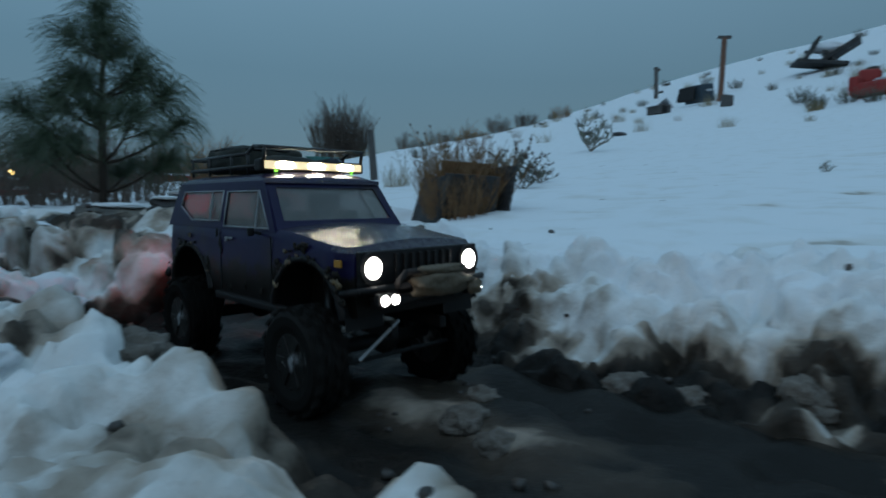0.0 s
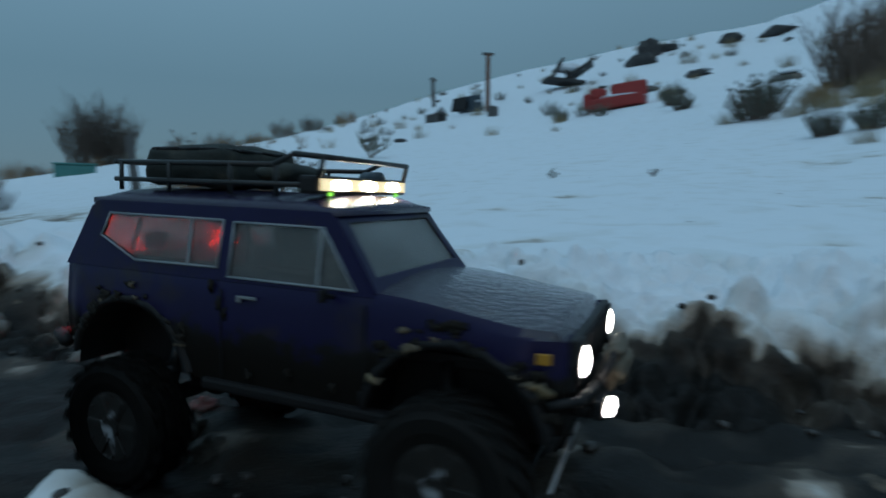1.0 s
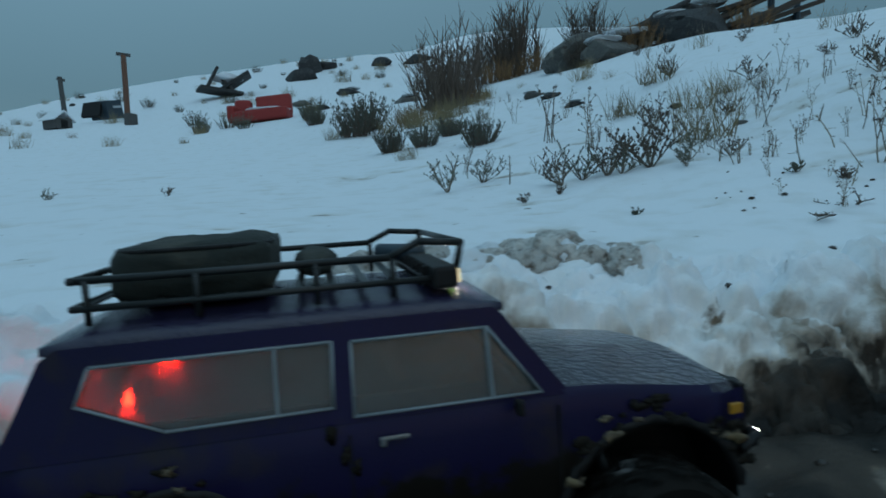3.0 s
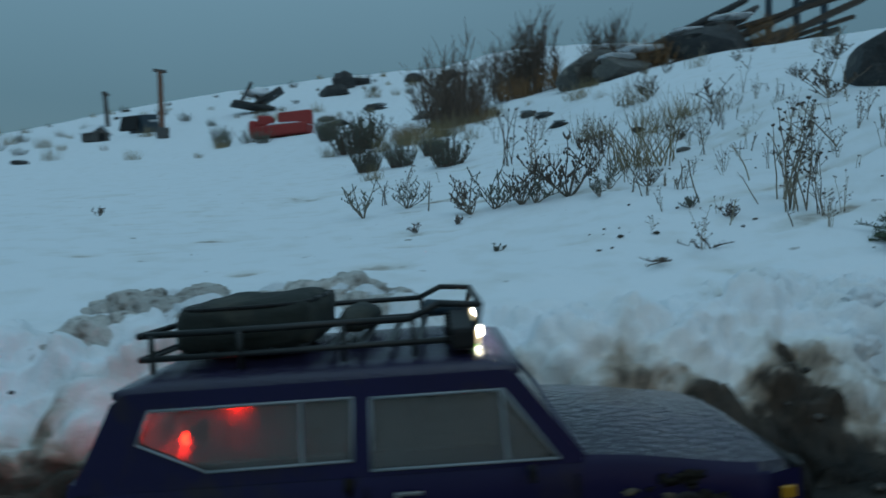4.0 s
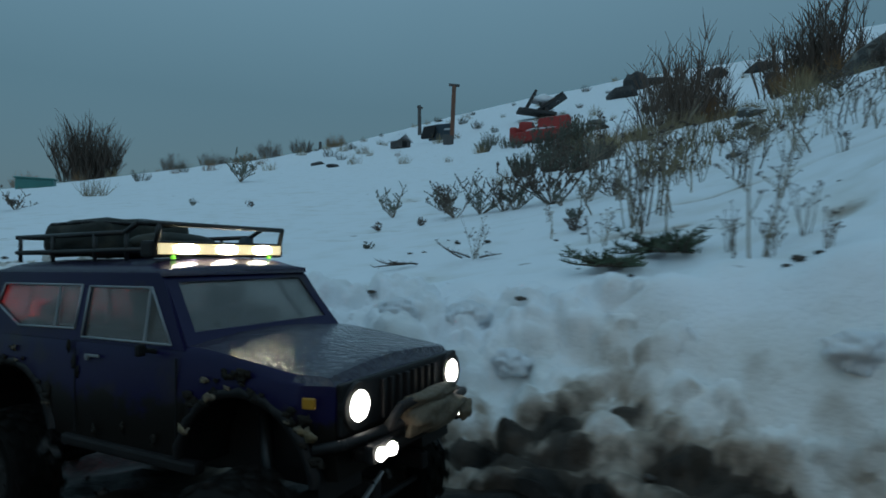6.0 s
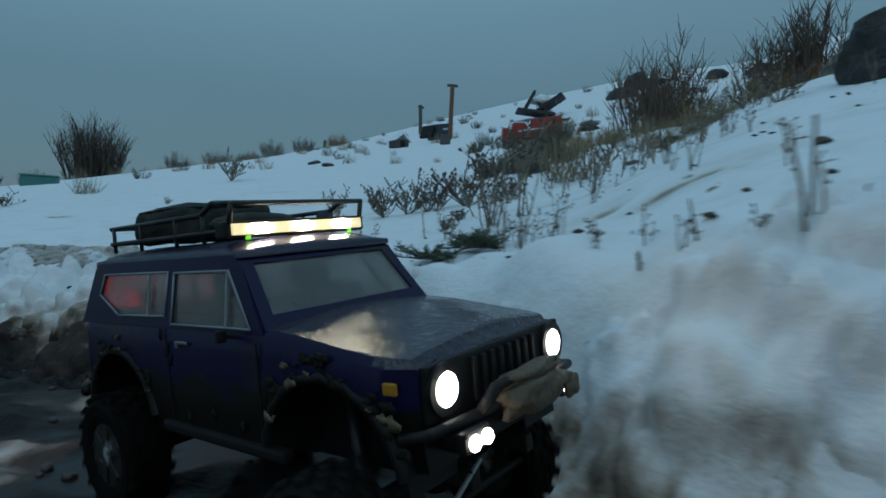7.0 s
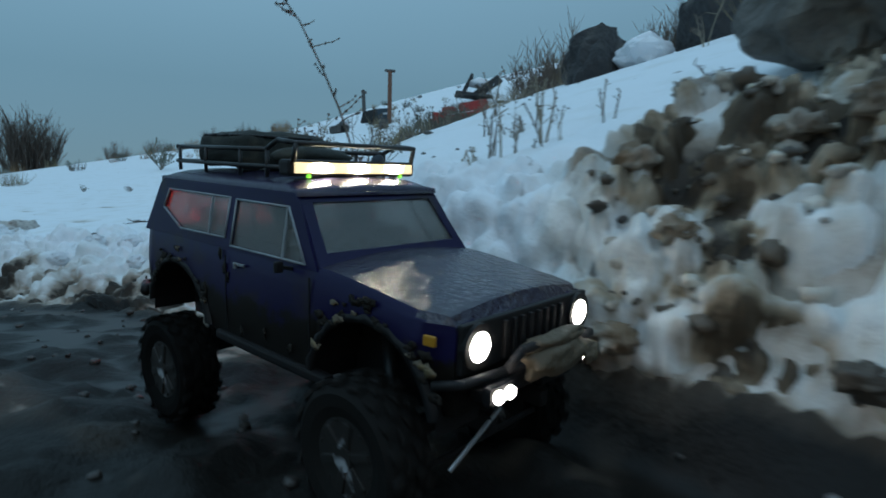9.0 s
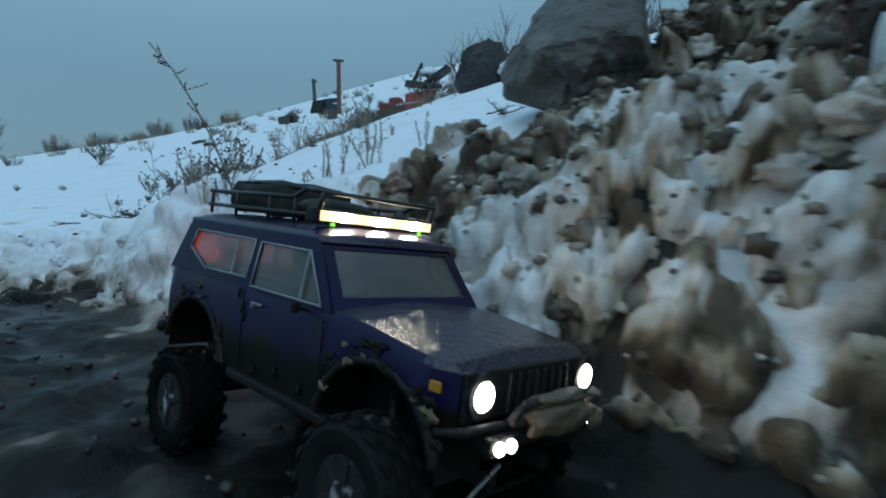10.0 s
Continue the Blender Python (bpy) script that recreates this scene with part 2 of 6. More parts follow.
LED_LENS = material("light_bar_lens", (1.0, 0.82, 0.46), 0.25, (1.0, 0.82, 0.46), bump=0, glow=LIGHTBAR_GLOW * 0.085)
GREEN = material("green_mark", (0.20, 0.75, 0.05), 0.4, (0.20, 0.75, 0.05), bump=0, glow=0.8)
RED_LIGHT = material("tail_light", (1.0, 0.012, 0.004), 0.3, (1.0, 0.012, 0.004), bump=0, glow=TAIL_GLOW)
TAIL_LENS = material("lit_tail_lens", (1.0, 0.006, 0.002), 0.3, (1.0, 0.006, 0.002), bump=0, glow=48.0)
AMBER = material("amber_lens", (0.40, 0.19, 0.014), 0.3, (0.45, 0.2, 0.015), bump=0)
STEM = material("dry_stem", (0.12, 0.098, 0.078), 0.8, (0.22, 0.185, 0.14), 60, 0.3, 300, random_tint=0.35)
PALE_STEM = material("pale_stem", (0.30, 0.26, 0.19), 0.8, (0.18, 0.15, 0.11), 60, 0.3, 300, random_tint=0.3)
SEED = material("seed_head", (0.055, 0.042, 0.035), 0.9, (0.11, 0.08, 0.06), 60, 0.3, 300)
SAGE = material("sage_leaf", (0.135, 0.145, 0.11), 0.85, (0.065, 0.075, 0.06), 30, 0.3, 300, random_tint=0.25)
BRUSH = material("bare_brush", (0.080, 0.058, 0.048), 0.85, (0.13, 0.095, 0.07), 20, 0.3, 200, random_tint=0.2)
RUST_BRUSH = material("rusty_brush", (0.17, 0.088, 0.038), 0.85, (0.24, 0.135, 0.06), 12, 0.3, 200)
GRASS = material("dead_grass", (0.30, 0.235, 0.13), 0.85, (0.19, 0.15, 0.085), 20, 0.3, 200, random_tint=0.25)
NEEDLE = material("pine_needle", (0.060, 0.088, 0.045), 0.6, (0.040, 0.062, 0.036), 15, 0, random_tint=0.2)
BARK = material("brown_bark", (0.075, 0.05, 0.035), 0.85, (0.035, 0.026, 0.02), 30, 0.7, 90)
RED_CLOTH = material("red_upholstery", (0.34, 0.035, 0.028), 0.75, (0.24, 0.025, 0.022), 6, 0.4, 60, bump_depth=0.006)
RUST_POST = material("rusty_post", (0.20, 0.085, 0.05), 0.75, (0.11, 0.06, 0.042), 8, 0.4, 60)
GREY_WOOD = material("grey_wood", (0.11, 0.105, 0.10), 0.8, (0.055, 0.052, 0.05), 10, 0.5, 50)
TEAL = material("dark_teal_metal", (0.030, 0.055, 0.075), 0.55, (0.018, 0.028, 0.038), 5, 0.3, 40)
TEAL_BRIGHT = material("teal_plastic", (0.05, 0.22, 0.20), 0.5, (0.035, 0.15, 0.14), 6, 0.2, 60)
CARDBOARD = material("wet_brown_board", (0.17, 0.085, 0.032), 0.75, (0.09, 0.05, 0.025), 7, 0.4, 60, spot=(0.03, 0.022, 0.018), spot_scale=4)
BOAT_RED = material("red_hull_paint", (0.36, 0.035, 0.03), 0.4, (0.26, 0.03, 0.025), 3, 0.1, 40)
BOAT_WHITE = material("white_hull_paint", (0.55, 0.56, 0.57), 0.45, (0.40, 0.41, 0.42), 3, 0.1, 40)
LAMP_GLOW = material("yard_lamp_glow", (1.0, 0.62, 0.18), 0.4, (1.0, 0.62, 0.18), bump=0, glow=9.0)


# ---- mesh helpers ----
def link(name, data, parent=None):
    ob = new(name, data)
    if parent:
        ob.parent = parent
    return ob


def from_lists(name, verts, faces, mat, parent=None, label="", smooth=False):
    me = bpy.data.meshes.new(name)
    me.from_pydata([tuple(p) for p in verts], [], faces)
    me.materials.append(mat)
    if smooth:
        me.polygons.foreach_set("use_smooth", [True] * len(me.polygons))
    me.update()
    ob = link(name, me, parent)
    return tagged(ob, label) if label else ob


def part(name, bm, mat, parent=None, label="", smooth=False):
    me = bpy.data.meshes.new(name)
    bmesh.ops.recalc_face_normals(bm, faces=bm.faces)
    bm.to_mesh(me)
    bm.free()
    me.materials.append(mat)
    if smooth:
        me.polygons.foreach_set("use_smooth", [True] * len(me.polygons))
    ob = link(name, me, parent)
    return tagged(ob, label) if label else ob


def box(bm, m, size, bevel=0.0, segments=2):
    made = bmesh.ops.create_cube(bm, size=1.0, matrix=m @ Matrix.Diagonal((*size, 1)))
    if bevel:
        edges = list({e for p in made["verts"] for e in p.link_edges})
        bmesh.ops.bevel(bm, geom=edges, offset=bevel, segments=segments, affect="EDGES", profile=0.6)
    return bm


def rod(bm, a, b, r0, r1=None, sides=8):
    a, b = Vector(a), Vector(b)
    turn = (b - a).to_track_quat("Z", "Y").to_matrix().to_4x4()
    m = Matrix.Translation((a + b) / 2) @ turn
    bmesh.ops.create_cone(bm, cap_ends=True, segments=sides, radius1=r0, radius2=r0 if r1 is None else r1, depth=(b - a).length, matrix=m)
    return bm


def pipe(bm, points, r, sides=8):
    for a, b in zip(points, points[1:]):
        rod(bm, a, b, r, sides=sides)
    for p in points[1:-1]:
        bmesh.ops.create_uvsphere(bm, u_segments=sides, v_segments=5, radius=r * 1.02, matrix=Matrix.Translation(p))
    return bm


def disc(bm, centre, axis, r, depth, sides=24):
    c, ax = Vector(centre), Vector(axis).normalized()
    return rod(bm, c - ax * depth / 2, c + ax * depth / 2, r, sides=sides)


def strand(verts, faces, points, r0, r1, sides=3):
    """A tapering twig through the points, added to the lists."""
    base, n = len(verts), len(points)
    for k, p in enumerate(points):
        p = Vector(p)
        way = Vector(points[min(k + 1, n - 1)]) - Vector(points[max(k - 1, 0)])
        if way.length < 1e-9:
            way = Vector((0, 0, 1))
        side = way.cross(Vector((0.31, 0.83, 0.11))).normalized()
        other = way.cross(side).normalized()
        r = r0 + (r1 - r0) * k / max(n - 1, 1)
        for s in range(sides):
            a = 2 * math.pi * s / sides
            verts.append(p + side * (r * math.cos(a)) + other * (r * math.sin(a)))
    for k in range(n - 1):
        for s in range(sides):
            i, j = base + k * sides, base + k * sides
            faces.append((i + s, i + (s + 1) % sides, j + sides + (s + 1) % sides, j + sides + s))


def knob(verts, faces, p, r, rise=1.0):
    base = len(verts)
    for d in ((1, 0, 0), (0, 1, 0), (-1, 0, 0), (0, -1, 0), (0, 0, rise), (0, 0, -rise)):
        verts.append(Vector(p) + Vector(d) * r)
    for a, b in ((0, 1), (1, 2), (2, 3), (3, 0)):
        faces.append((base + a, base + b, base + 4))
        faces.append((base + b, base + a, base + 5))


# ---- lie of the land: v runs along the track, w across it, the hill rises towards +w ----
def lattice(ix, iy, seed):
    n = (ix * 374761393 + iy * 668265263 + seed * 1442695041) & 0x7FFFFFFF
    n = ((n ^ (n >> 13)) * 1274126177) & 0x7FFFFFFF
    return ((n ^ (n >> 16)) & 0xFFFF) / 65535.0


def value_noise(x, y, seed):
    ix, iy = np.floor(x).astype(np.int64), np.floor(y).astype(np.int64)
    fx, fy = x - ix, y - iy
    fx, fy = fx * fx * (3 - 2 * fx), fy * fy * (3 - 2 * fy)
    a, b = lattice(ix, iy, seed), lattice(ix + 1, iy, seed)
    c, d = lattice(ix, iy + 1, seed), lattice(ix + 1, iy + 1, seed)
    return (a + (b - a) * fx) * (1 - fy) + (c + (d - c) * fx) * fy - 0.5


def fractal(x, y, size, octaves, seed):
    total, amp, norm = 0.0, 1.0, 0.0
    for k in range(octaves):
        total = total + amp * value_noise(x / size + 17.3 * k, y / size - 9.1 * k, seed + k)
        norm, amp, size = norm + amp, amp * 0.5, size * 0.5
    return total / norm


def billow(x, y, size, octaves, seed):
    """Rounded lobes with creases between them, 0 to about 1."""
    total, amp, norm = 0.0, 1.0, 0.0
    for k in range(octaves):
        c, n = math.cos(0.6 + 0.9 * k), math.sin(0.6 + 0.9 * k)
        p, q = x * c - y * n, x * n + y * c
        total = total + amp * np.minimum(np.abs(value_noise(p / size + 7.7 * k, q / size + 3.1 * k, seed + k)) * 2.4, 1.0)
        norm, amp, size = norm + amp, amp * 0.5, size * 0.47
    return total / norm


def ease(a, b, t):
    t = np.clip((t - a) / (b - a), 0, 1)
    return t * t * (3 - 2 * t)


TRACK_V = (-3.0, -0.7, 0.1, 0.65, 1.4, 2.5, 3.1, 3.5, 3.9, 6.0)
BED_V = (-1.6, -0.1, 0.3, 0.7, 1.2, 1.6, 2.0, 2.4, 2.75, 3.1, 3.5, 3.9)
BED_H = (0.040, 0.036, 0.026, 0.012, -0.004, 0.002, 0.014, 0.026, 0.022, 0.012, 0.006, 0.0)
TRACK_W = (0.35, 0.43, 0.54, 0.77, 0.83, 0.90, 0.76, 0.66, 0.48, -0.6)


def across(x, y):
    x, y = np.asarray(x, float), np.asarray(y, float)
    v, w = (x - y) * 0.70711, (x + y) * 0.70711
    return v, w - np.interp(v, TRACK_V, TRACK_W)


# piled-up snow where the track begins: place, radius, height
MOUNDS = ((-0.62, 1.16, 0.17, 0.12), (-0.80, 1.32, 0.20, 0.17), (-1.05, 1.30, 0.24, 0.16), (-0.98, 1.02, 0.20, 0.11), (-0.74, 0.98, 0.13, 0.07),
          (-1.30, 1.10, 0.26, 0.15), (-0.50, 1.45, 0.16, 0.10))


def heap_mask(x, y):
    """Where the ploughed-up heap beside the track's end lies."""
    v, u = across(x, y)
    edge = fractal(x, y, 0.35, 2, 3) * 0.16
    return ease(3.50, 3.72, v - 0.6 * np.maximum(u - 0.3, 0) + edge) * ease(0.12, 0.2, u) * ease(3.5, 2.0, u)


def piled_up(x, y):
    piled = 0.0 * x
    for mx, my, mr, mh in MOUNDS:
        piled = np.maximum(piled, mh * ease(1.0, 0.1, np.hypot(x - mx, y - my) / mr))
    return piled


def bank_mask(x, y):
    """Where the broken snow bank on the hill side of the track lies."""
    v, u = across(x, y)
    edge = fractal(x, y, 0.30, 2, 43) * 0.22
    late = ease(2.15, 2.6, v)
    return ease(0.13, 0.19, u) * ease(0.62 - 0.24 * late, 0.46 - 0.18 * late, u + edge) * ease(-1.3, -1.0, v) * ease(3.70, 3.50, v)


def near_mask(x, y):
    """Where the broken snow bank on the near side of the track lies."""
    v, u = across(x, y)
    return ease(0.17, 0.24, -u) * ease(0.95, 0.75, -u) * ease(-1.4, -1.1, v) * ease(0.9, 0.6, v)


def pile_mask(x, y):
    return ease(0.004, 0.03, piled_up(x, y))


def land(x, y, fine=True):
    """Height of the ground, how muddy it is, and where water stands on it."""
    x, y = np.asarray(x, float), np.asarray(y, float)
    v, u = across(x, y)
    up = np.maximum(u - 0.2, 0)
    far = np.minimum(up, 60.0)
    reach = ease(-45, -4, v) * 0.75 + 0.25
    hill = (0.136 * far + 0.0048 * np.minimum(far, 30.0) ** 2) * reach
    hill = hill + 0.30 * ease(1.6 - 0.5 * up, 3.4 + 0.3 * up, v) * 3.4 * (1 - np.exp(-up / 3.4)) * ease(40, 8, v)
    edge = fractal(x, y, 0.35, 2, 3) * 0.16
    late = ease(2.3, 3.0, v)
    bank = (0.13 + 0.11 * late) * ease(0.20 - 0.09 * late, 0.42 - 0.12 * late, u + edge * (1 - 0.5 * late))
    bank = bank + ease(3.5, 3.9, v - 0.6 * np.maximum(u - 0.3, 0)) * ease(9, 6, v) * (0.08 * ease(0.15, 0.4, u) - 0.10 * ease(0.4, 0.6, u) + 0.50 * np.clip(u - 0.55, 0, 1.1)) * ease(6, 3, u)
    nearer = 0.02 * ease(-0.85, -0.55, v) * ease(0.15, -0.15, v)
    near = 0.10 * ease(0.20, 0.34, -u + edge + nearer) * ease(1.3, 0.2, v) * (1 - 0.55 * ease(-0.5, -0.15, v)) + 0.015 * ease(0.4, 1.2, -u)
    h = hill + bank + near
    h = h + np.interp(v, BED_V, BED_H) * ease(0.55, 0.24, np.abs(u))
    piled = piled_up(x, y)
    h = h + piled
    rolling = fractal(x, y, 9.0, 3, 11)
    h = h + rolling * 0.6 * ease(4, 16, up) + fractal(x, y, 2.2, 2, 21) * 0.10 * ease(0.8, 3, up)
    mud = np.maximum(ease(0.42 + 0.05 * ease(1.0, -0.4, v) - 0.17 * late, 0.17 - 0.03 * late, u + edge * (1 - 0.5 * late)) * (u > 0), ease(0.40, 0.22, -u + edge * 0.8 + nearer) * (u <= 0))
    heap = heap_mask(x, y)
    mud = np.maximum(mud, heap * (0.54 + 0.34 * ease(0.42, 0.75, u) + 1.0 * fractal(x, y, 0.16, 4, 7)))
    mud = np.maximum(mud, ease(0.10, 0.35, -u) * ease(0.7, 1.7, v) * (0.86 + 1.45 * fractal(x, y, 0.24, 4, 5)))
    mud = np.maximum(mud, ease(0.15, 0.35, -u) * ease(1.8, 0.8, v) * ease(-4, -2, v) * (0.27 + 0.15 * ease(0.4, 0.0, v) + 0.6 * fractal(x, y, 0.30, 4, 9)))
    litter = ease(2.3, 2.6, v) * ease(3.25, 3.0, v) * ease(0.42, 0.6, u) * ease(1.25, 0.85, u)
    soiled = ease(3.05, 3.25, v) * ease(3.7, 3.5, v) * ease(0.08, 0.16, u) * ease(0.52, 0.34, u)
    mud = np.maximum(mud, (0.42 * litter + 0.36 * soiled) * ease(-0.06, 0.24, fractal(x * 1.0, y * 1.6, 0.20, 4, 13)))
    smudge = ease(0.3, 0.7, u) * ease(5, 2, u) * ease(-1.5, -0.6, v) * ease(3.3, 2.8, v)
    mud = np.maximum(mud, 0.40 * smudge * ease(0.17, 0.26, fractal(v * 0.5, u * 1.6, 0.16, 3, 77)))
    shoulder = ease(0.14, 0.24, np.abs(u)) * ease(0.62, 0.42, np.abs(u)) * ease(-2.2, -1.6, v) * ease(3.6, 3.3, v)
    mud = mud + shoulder * 0.55 * fractal(x, y, 0.19, 4, 27) * ease(0.05, 0.3, mud)
    mud = mud * (1 - 0.47 * ease(-1.2, -0.8, v) * ease(1.5, 1.0, v) * ease(-0.16, -0.04, u) * ease(-0.15, 0.08, fractal(x, y, 0.14, 4, 37)))
    mud = mud * (1 - 0.44 * ease(1.7, 2.0, v) * ease(3.65, 3.45, v) * ease(0.04, 0.16, u + edge) * ease(-0.12, 0.08, fractal(x, y, 0.16, 4, 39)))
    slushy = ease(-0.3, 0.0, v) * ease(0.9, 0.4, v) * ease(0.10, 0.2, u)
    mud = mud * (1 - 0.40 * ease(0.9, 1.5, v) * ease(0.16, 0.02, u) * ease(0.04, 0.16, fractal(x, y, 0.17, 4, 19)))
    mud = mud * (1 - 0.28 * slushy * ease(-0.03, 0.14, fractal(x, y, 0.15, 4, 15)))
    mud = mud * ease(9, 5, np.abs(v - 1.5)) * ease(-5.0, -2.5, u) * (0.55 + 0.45 * ease(-1.75, -1.15, v + edge * 2))
    mud = np.maximum(mud * (1 - 0.85 * ease(0.01, 0.06, piled)), ease(0.02, 0.08, piled) * (0.34 + 0.9 * fractal(x, y, 0.22, 4, 57)))
    mud = np.maximum(mud, ease(1.3, 0.6, np.hypot((x + 1.75) * 0.8, y - 2.75)) * (0.52 + 0.9 * fractal(x, y, 0.3, 4, 59)))
    wet = 0.0 * h
    if fine:
        level = h - 0.019
        rough = ease(0.75, 0.35, np.abs(u)) * (1 - 0.7 * ease(1.9, 2.4, v) * ease(3.7, 3.3, v)) + heap * 0.9 + 0.35 * ease(0.2, 0.6, -u) * ease(-4, -2, u)
        lumps = np.abs(fractal(x, y, 0.13, 4, 31))
        h = h + rough * ease(0.15, 0.32, np.abs(u)) * (lumps * 0.17 - 0.02)
        h = h + ease(-1.1, -1.5, v) * ease(1.2, 0.6, np.abs(u)) * ease(-4, -2.5, v) * (np.abs(fractal(x, y, 0.28, 4, 71)) * 0.34 - 0.02)
        h = h + shoulder * np.where(u > 0, ease(0.16, 0.3, u), 0.7 * ease(0.24, 0.40, -u)) * (billow(x, y, 0.22, 2, 101) * 0.050 - 0.014) * (1 + 0.3 * ease(1.4, 1.9, v) - 0.8 * ease(2.5, 3.0, v))
        h = h + ease(0.02, 0.10, piled) * (billow(x, y, 0.20, 4, 111) * 0.07 - 0.02)
        h = h + fractal(x, y, 0.11, 2, 91) * 0.007
        h = h + mud * (np.abs(fractal(x, y, 0.09, 4, 41)) * 0.07 - 0.022)
        h = h + ease(0.5, 0.7, mud) * ease(0.9, 1.5, v) * ease(0.14, 0.05, u) * (billow(x, y, 0.16, 4, 151) * 0.034 - 0.012)
        h = h - mud * 0.016 * (np.exp(-((np.abs(u) - 0.085) / 0.035) ** 2))
        h = h + fractal(x, y, 0.5, 3, 51) * 0.030 * (1 - mud) + np.abs(fractal(x, y, 0.9, 3, 61)) * 0.10 * ease(4, 9, up)
        pool = ease(0.55, 0.75, mud) * ease(0.6, 1.1, v) * ease(0.16, 0.08, u)
        wet = pool * ease(0.0, 0.004, level - h)
        h = np.where(pool > 0.5, np.maximum(h, level), h)
    return h, np.clip(mud, 0, 1), wet


# ---- ground ----
def spaced(lo, hi, step, end, growth):
    inner = list(np.arange(lo, hi, step))
    outer, s, a = [], step, hi
    while a < end:
        outer.append(a)
        s *= growth
        a += s
    lower, s, a = [], step, lo
    while a > -end:
        s *= growth
        a -= s
        lower.append(a)
    return np.array(lower[::-1] + inner + outer + [end])


def build_ground():
    vs, ws = spaced(-1.6, 4.8, 0.0165, 3000, 1.045), spaced(-0.9, 2.6, 0.0165, 3000, 1.035)
    vv, ww = np.meshgrid(vs, ws)
    x, y = (vv + ww) * 0.70711, (ww - vv) * 0.70711
    h, mud, wet = land(x, y)
    u = across(x, y)[1]
    cover = np.maximum(heap_mask(x, y) * ease(5.15, 5.0, vv) * ease(1.55, 1.45, u), np.maximum(np.maximum(bank_mask(x, y), near_mask(x, y)), pile_mask(x, y)))
    h = h - 0.05 * ease(0.5, 0.95, cover)
    n, m = vv.shape
    verts = np.stack([x, y, h], -1).reshape(-1, 3)
    idx = np.arange(n * m).reshape(n, m)
    faces = np.stack([idx[:-1, :-1], idx[:-1, 1:], idx[1:, 1:], idx[1:, :-1]], -1).reshape(-1, 4)
    me = bpy.data.meshes.new("ground")
    me.from_pydata(verts.tolist(), [], faces.tolist())
    me.attributes.new("mud", "FLOAT", "POINT").data.foreach_set("value", mud.ravel().astype(np.float32))
    me.attributes.new("wet", "FLOAT", "POINT").data.foreach_set("value", wet.ravel().astype(np.float32))
    me.polygons.foreach_set("use_smooth", [True] * len(me.polygons))
    me.materials.append(GROUND)
    return tagged(new("ground", me), "snow-covered hillside with a wet churned mud track along its foot", "ground", kind="structure")


build_ground()


def on_land(x, y):
    return float(land(x, y)[0])


# ---- the truck: x ahead, y to its left, z up, origin on the ground between the axles ----
HUBS = ((0.1565, -0.098), (0.1565, 0.098), (-0.1565, -0.098), (-0.1565, 0.098))
TYRE_R = 0.059
HUB_Z = 0.072


def filled(outline, holes, place, thick):
    """A flat panel with openings, given in two coordinates, laid into space by place()."""
    bm = bmesh.new()
    edges = []
    for loop in (outline, *holes):
        vs = [bm.verts.new((a, b, 0)) for a, b in loop]
        edges += [bm.edges.new((vs[k], vs[(k + 1) % len(vs)])) for k in range(len(vs))]
    bmesh.ops.triangle_fill(bm, edges=edges, use_beauty=True)
    front = list(bm.faces)
    made = bmesh.ops.extrude_face_region(bm, geom=front)
    for v in (e for e in made["geom"] if isinstance(e, bmesh.types.BMVert)):
        v.co.z = thick
    for v in bm.verts:
        v.co = place(*v.co)
    return bm


def inset(loop, d):
    cx, cy = sum(p[0] for p in loop) / len(loop), sum(p[1] for p in loop) / len(loop)
    return [(x + (cx - x) * d, y + (cy - y) * d) for x, y in loop]


def body_shell(truck):
    xs = np.linspace(-0.246, 0.236, 110)
    bm = bmesh.new()
    rings = []
    for x in xs:
        wide = 0.0985 - 0.010 * ease(0.20, 0.236, x) - 0.008 * ease(-0.22, -0.246, x)
        low = 0.116 + 0.012 * ease(-0.19, -0.245, x) + 0.006 * ease(0.20, 0.236, x)
        for ax in (0.1565, -0.1565):
            d = 0.071 ** 2 - (x - ax) ** 2
            low = max(low, 0.107 + math.sqrt(d)) if d > 0 else low
        top = 0.2065 - 0.014 * ease(0.09, 0.236, x) - 0.010 * ease(0.225, 0.236, x)
        half = [(wide * 0.955, low), (wide * 0.995, max(low + 0.002, 0.145)), (wide, max(low + 0.004, 0.168)), (wide * 0.985, 0.187),
                (wide * 0.97, top - 0.005), (wide * 0.935, top), (wide * 0.72, top + 0.0022), (wide * 0.40, top + 0.0050)]
        ring = [(x, -y, z) for y, z in half] + [(x, 0, top + 0.0065)] + [(x, y, z) for y, z in half[::-1]]
        rings.append([bm.verts.new(p) for p in ring])
    for a, b in zip(rings, rings[1:]):
        for k in range(len(a) - 1):
            bm.faces.new((a[k], a[k + 1], b[k + 1], b[k]))
    bm.faces.new(rings[-1])
    bm.faces.new(rings[0])
    ob = part("body", bm, PAINT, truck, "dark blue-violet painted shell with mud and painted-in shade along the sills", smooth=True)
    ob.data.materials.append(HOOD_PAINT)
    for p in ob.data.polygons:
        c = p.center
        if c.x > 0.085 and c.z > 0.186 and abs(c.y) < 0.093:
            p.material_index = 1
    mod = ob.modifiers.new("edge", "EDGE_SPLIT")
    mod.split_angle = radians(35)
    return ob


def side_place(sign):
    def place(x, z, d):
        return Vector((x, sign * (0.0955 - (z - 0.203) * 0.16 - d), z))
    return place


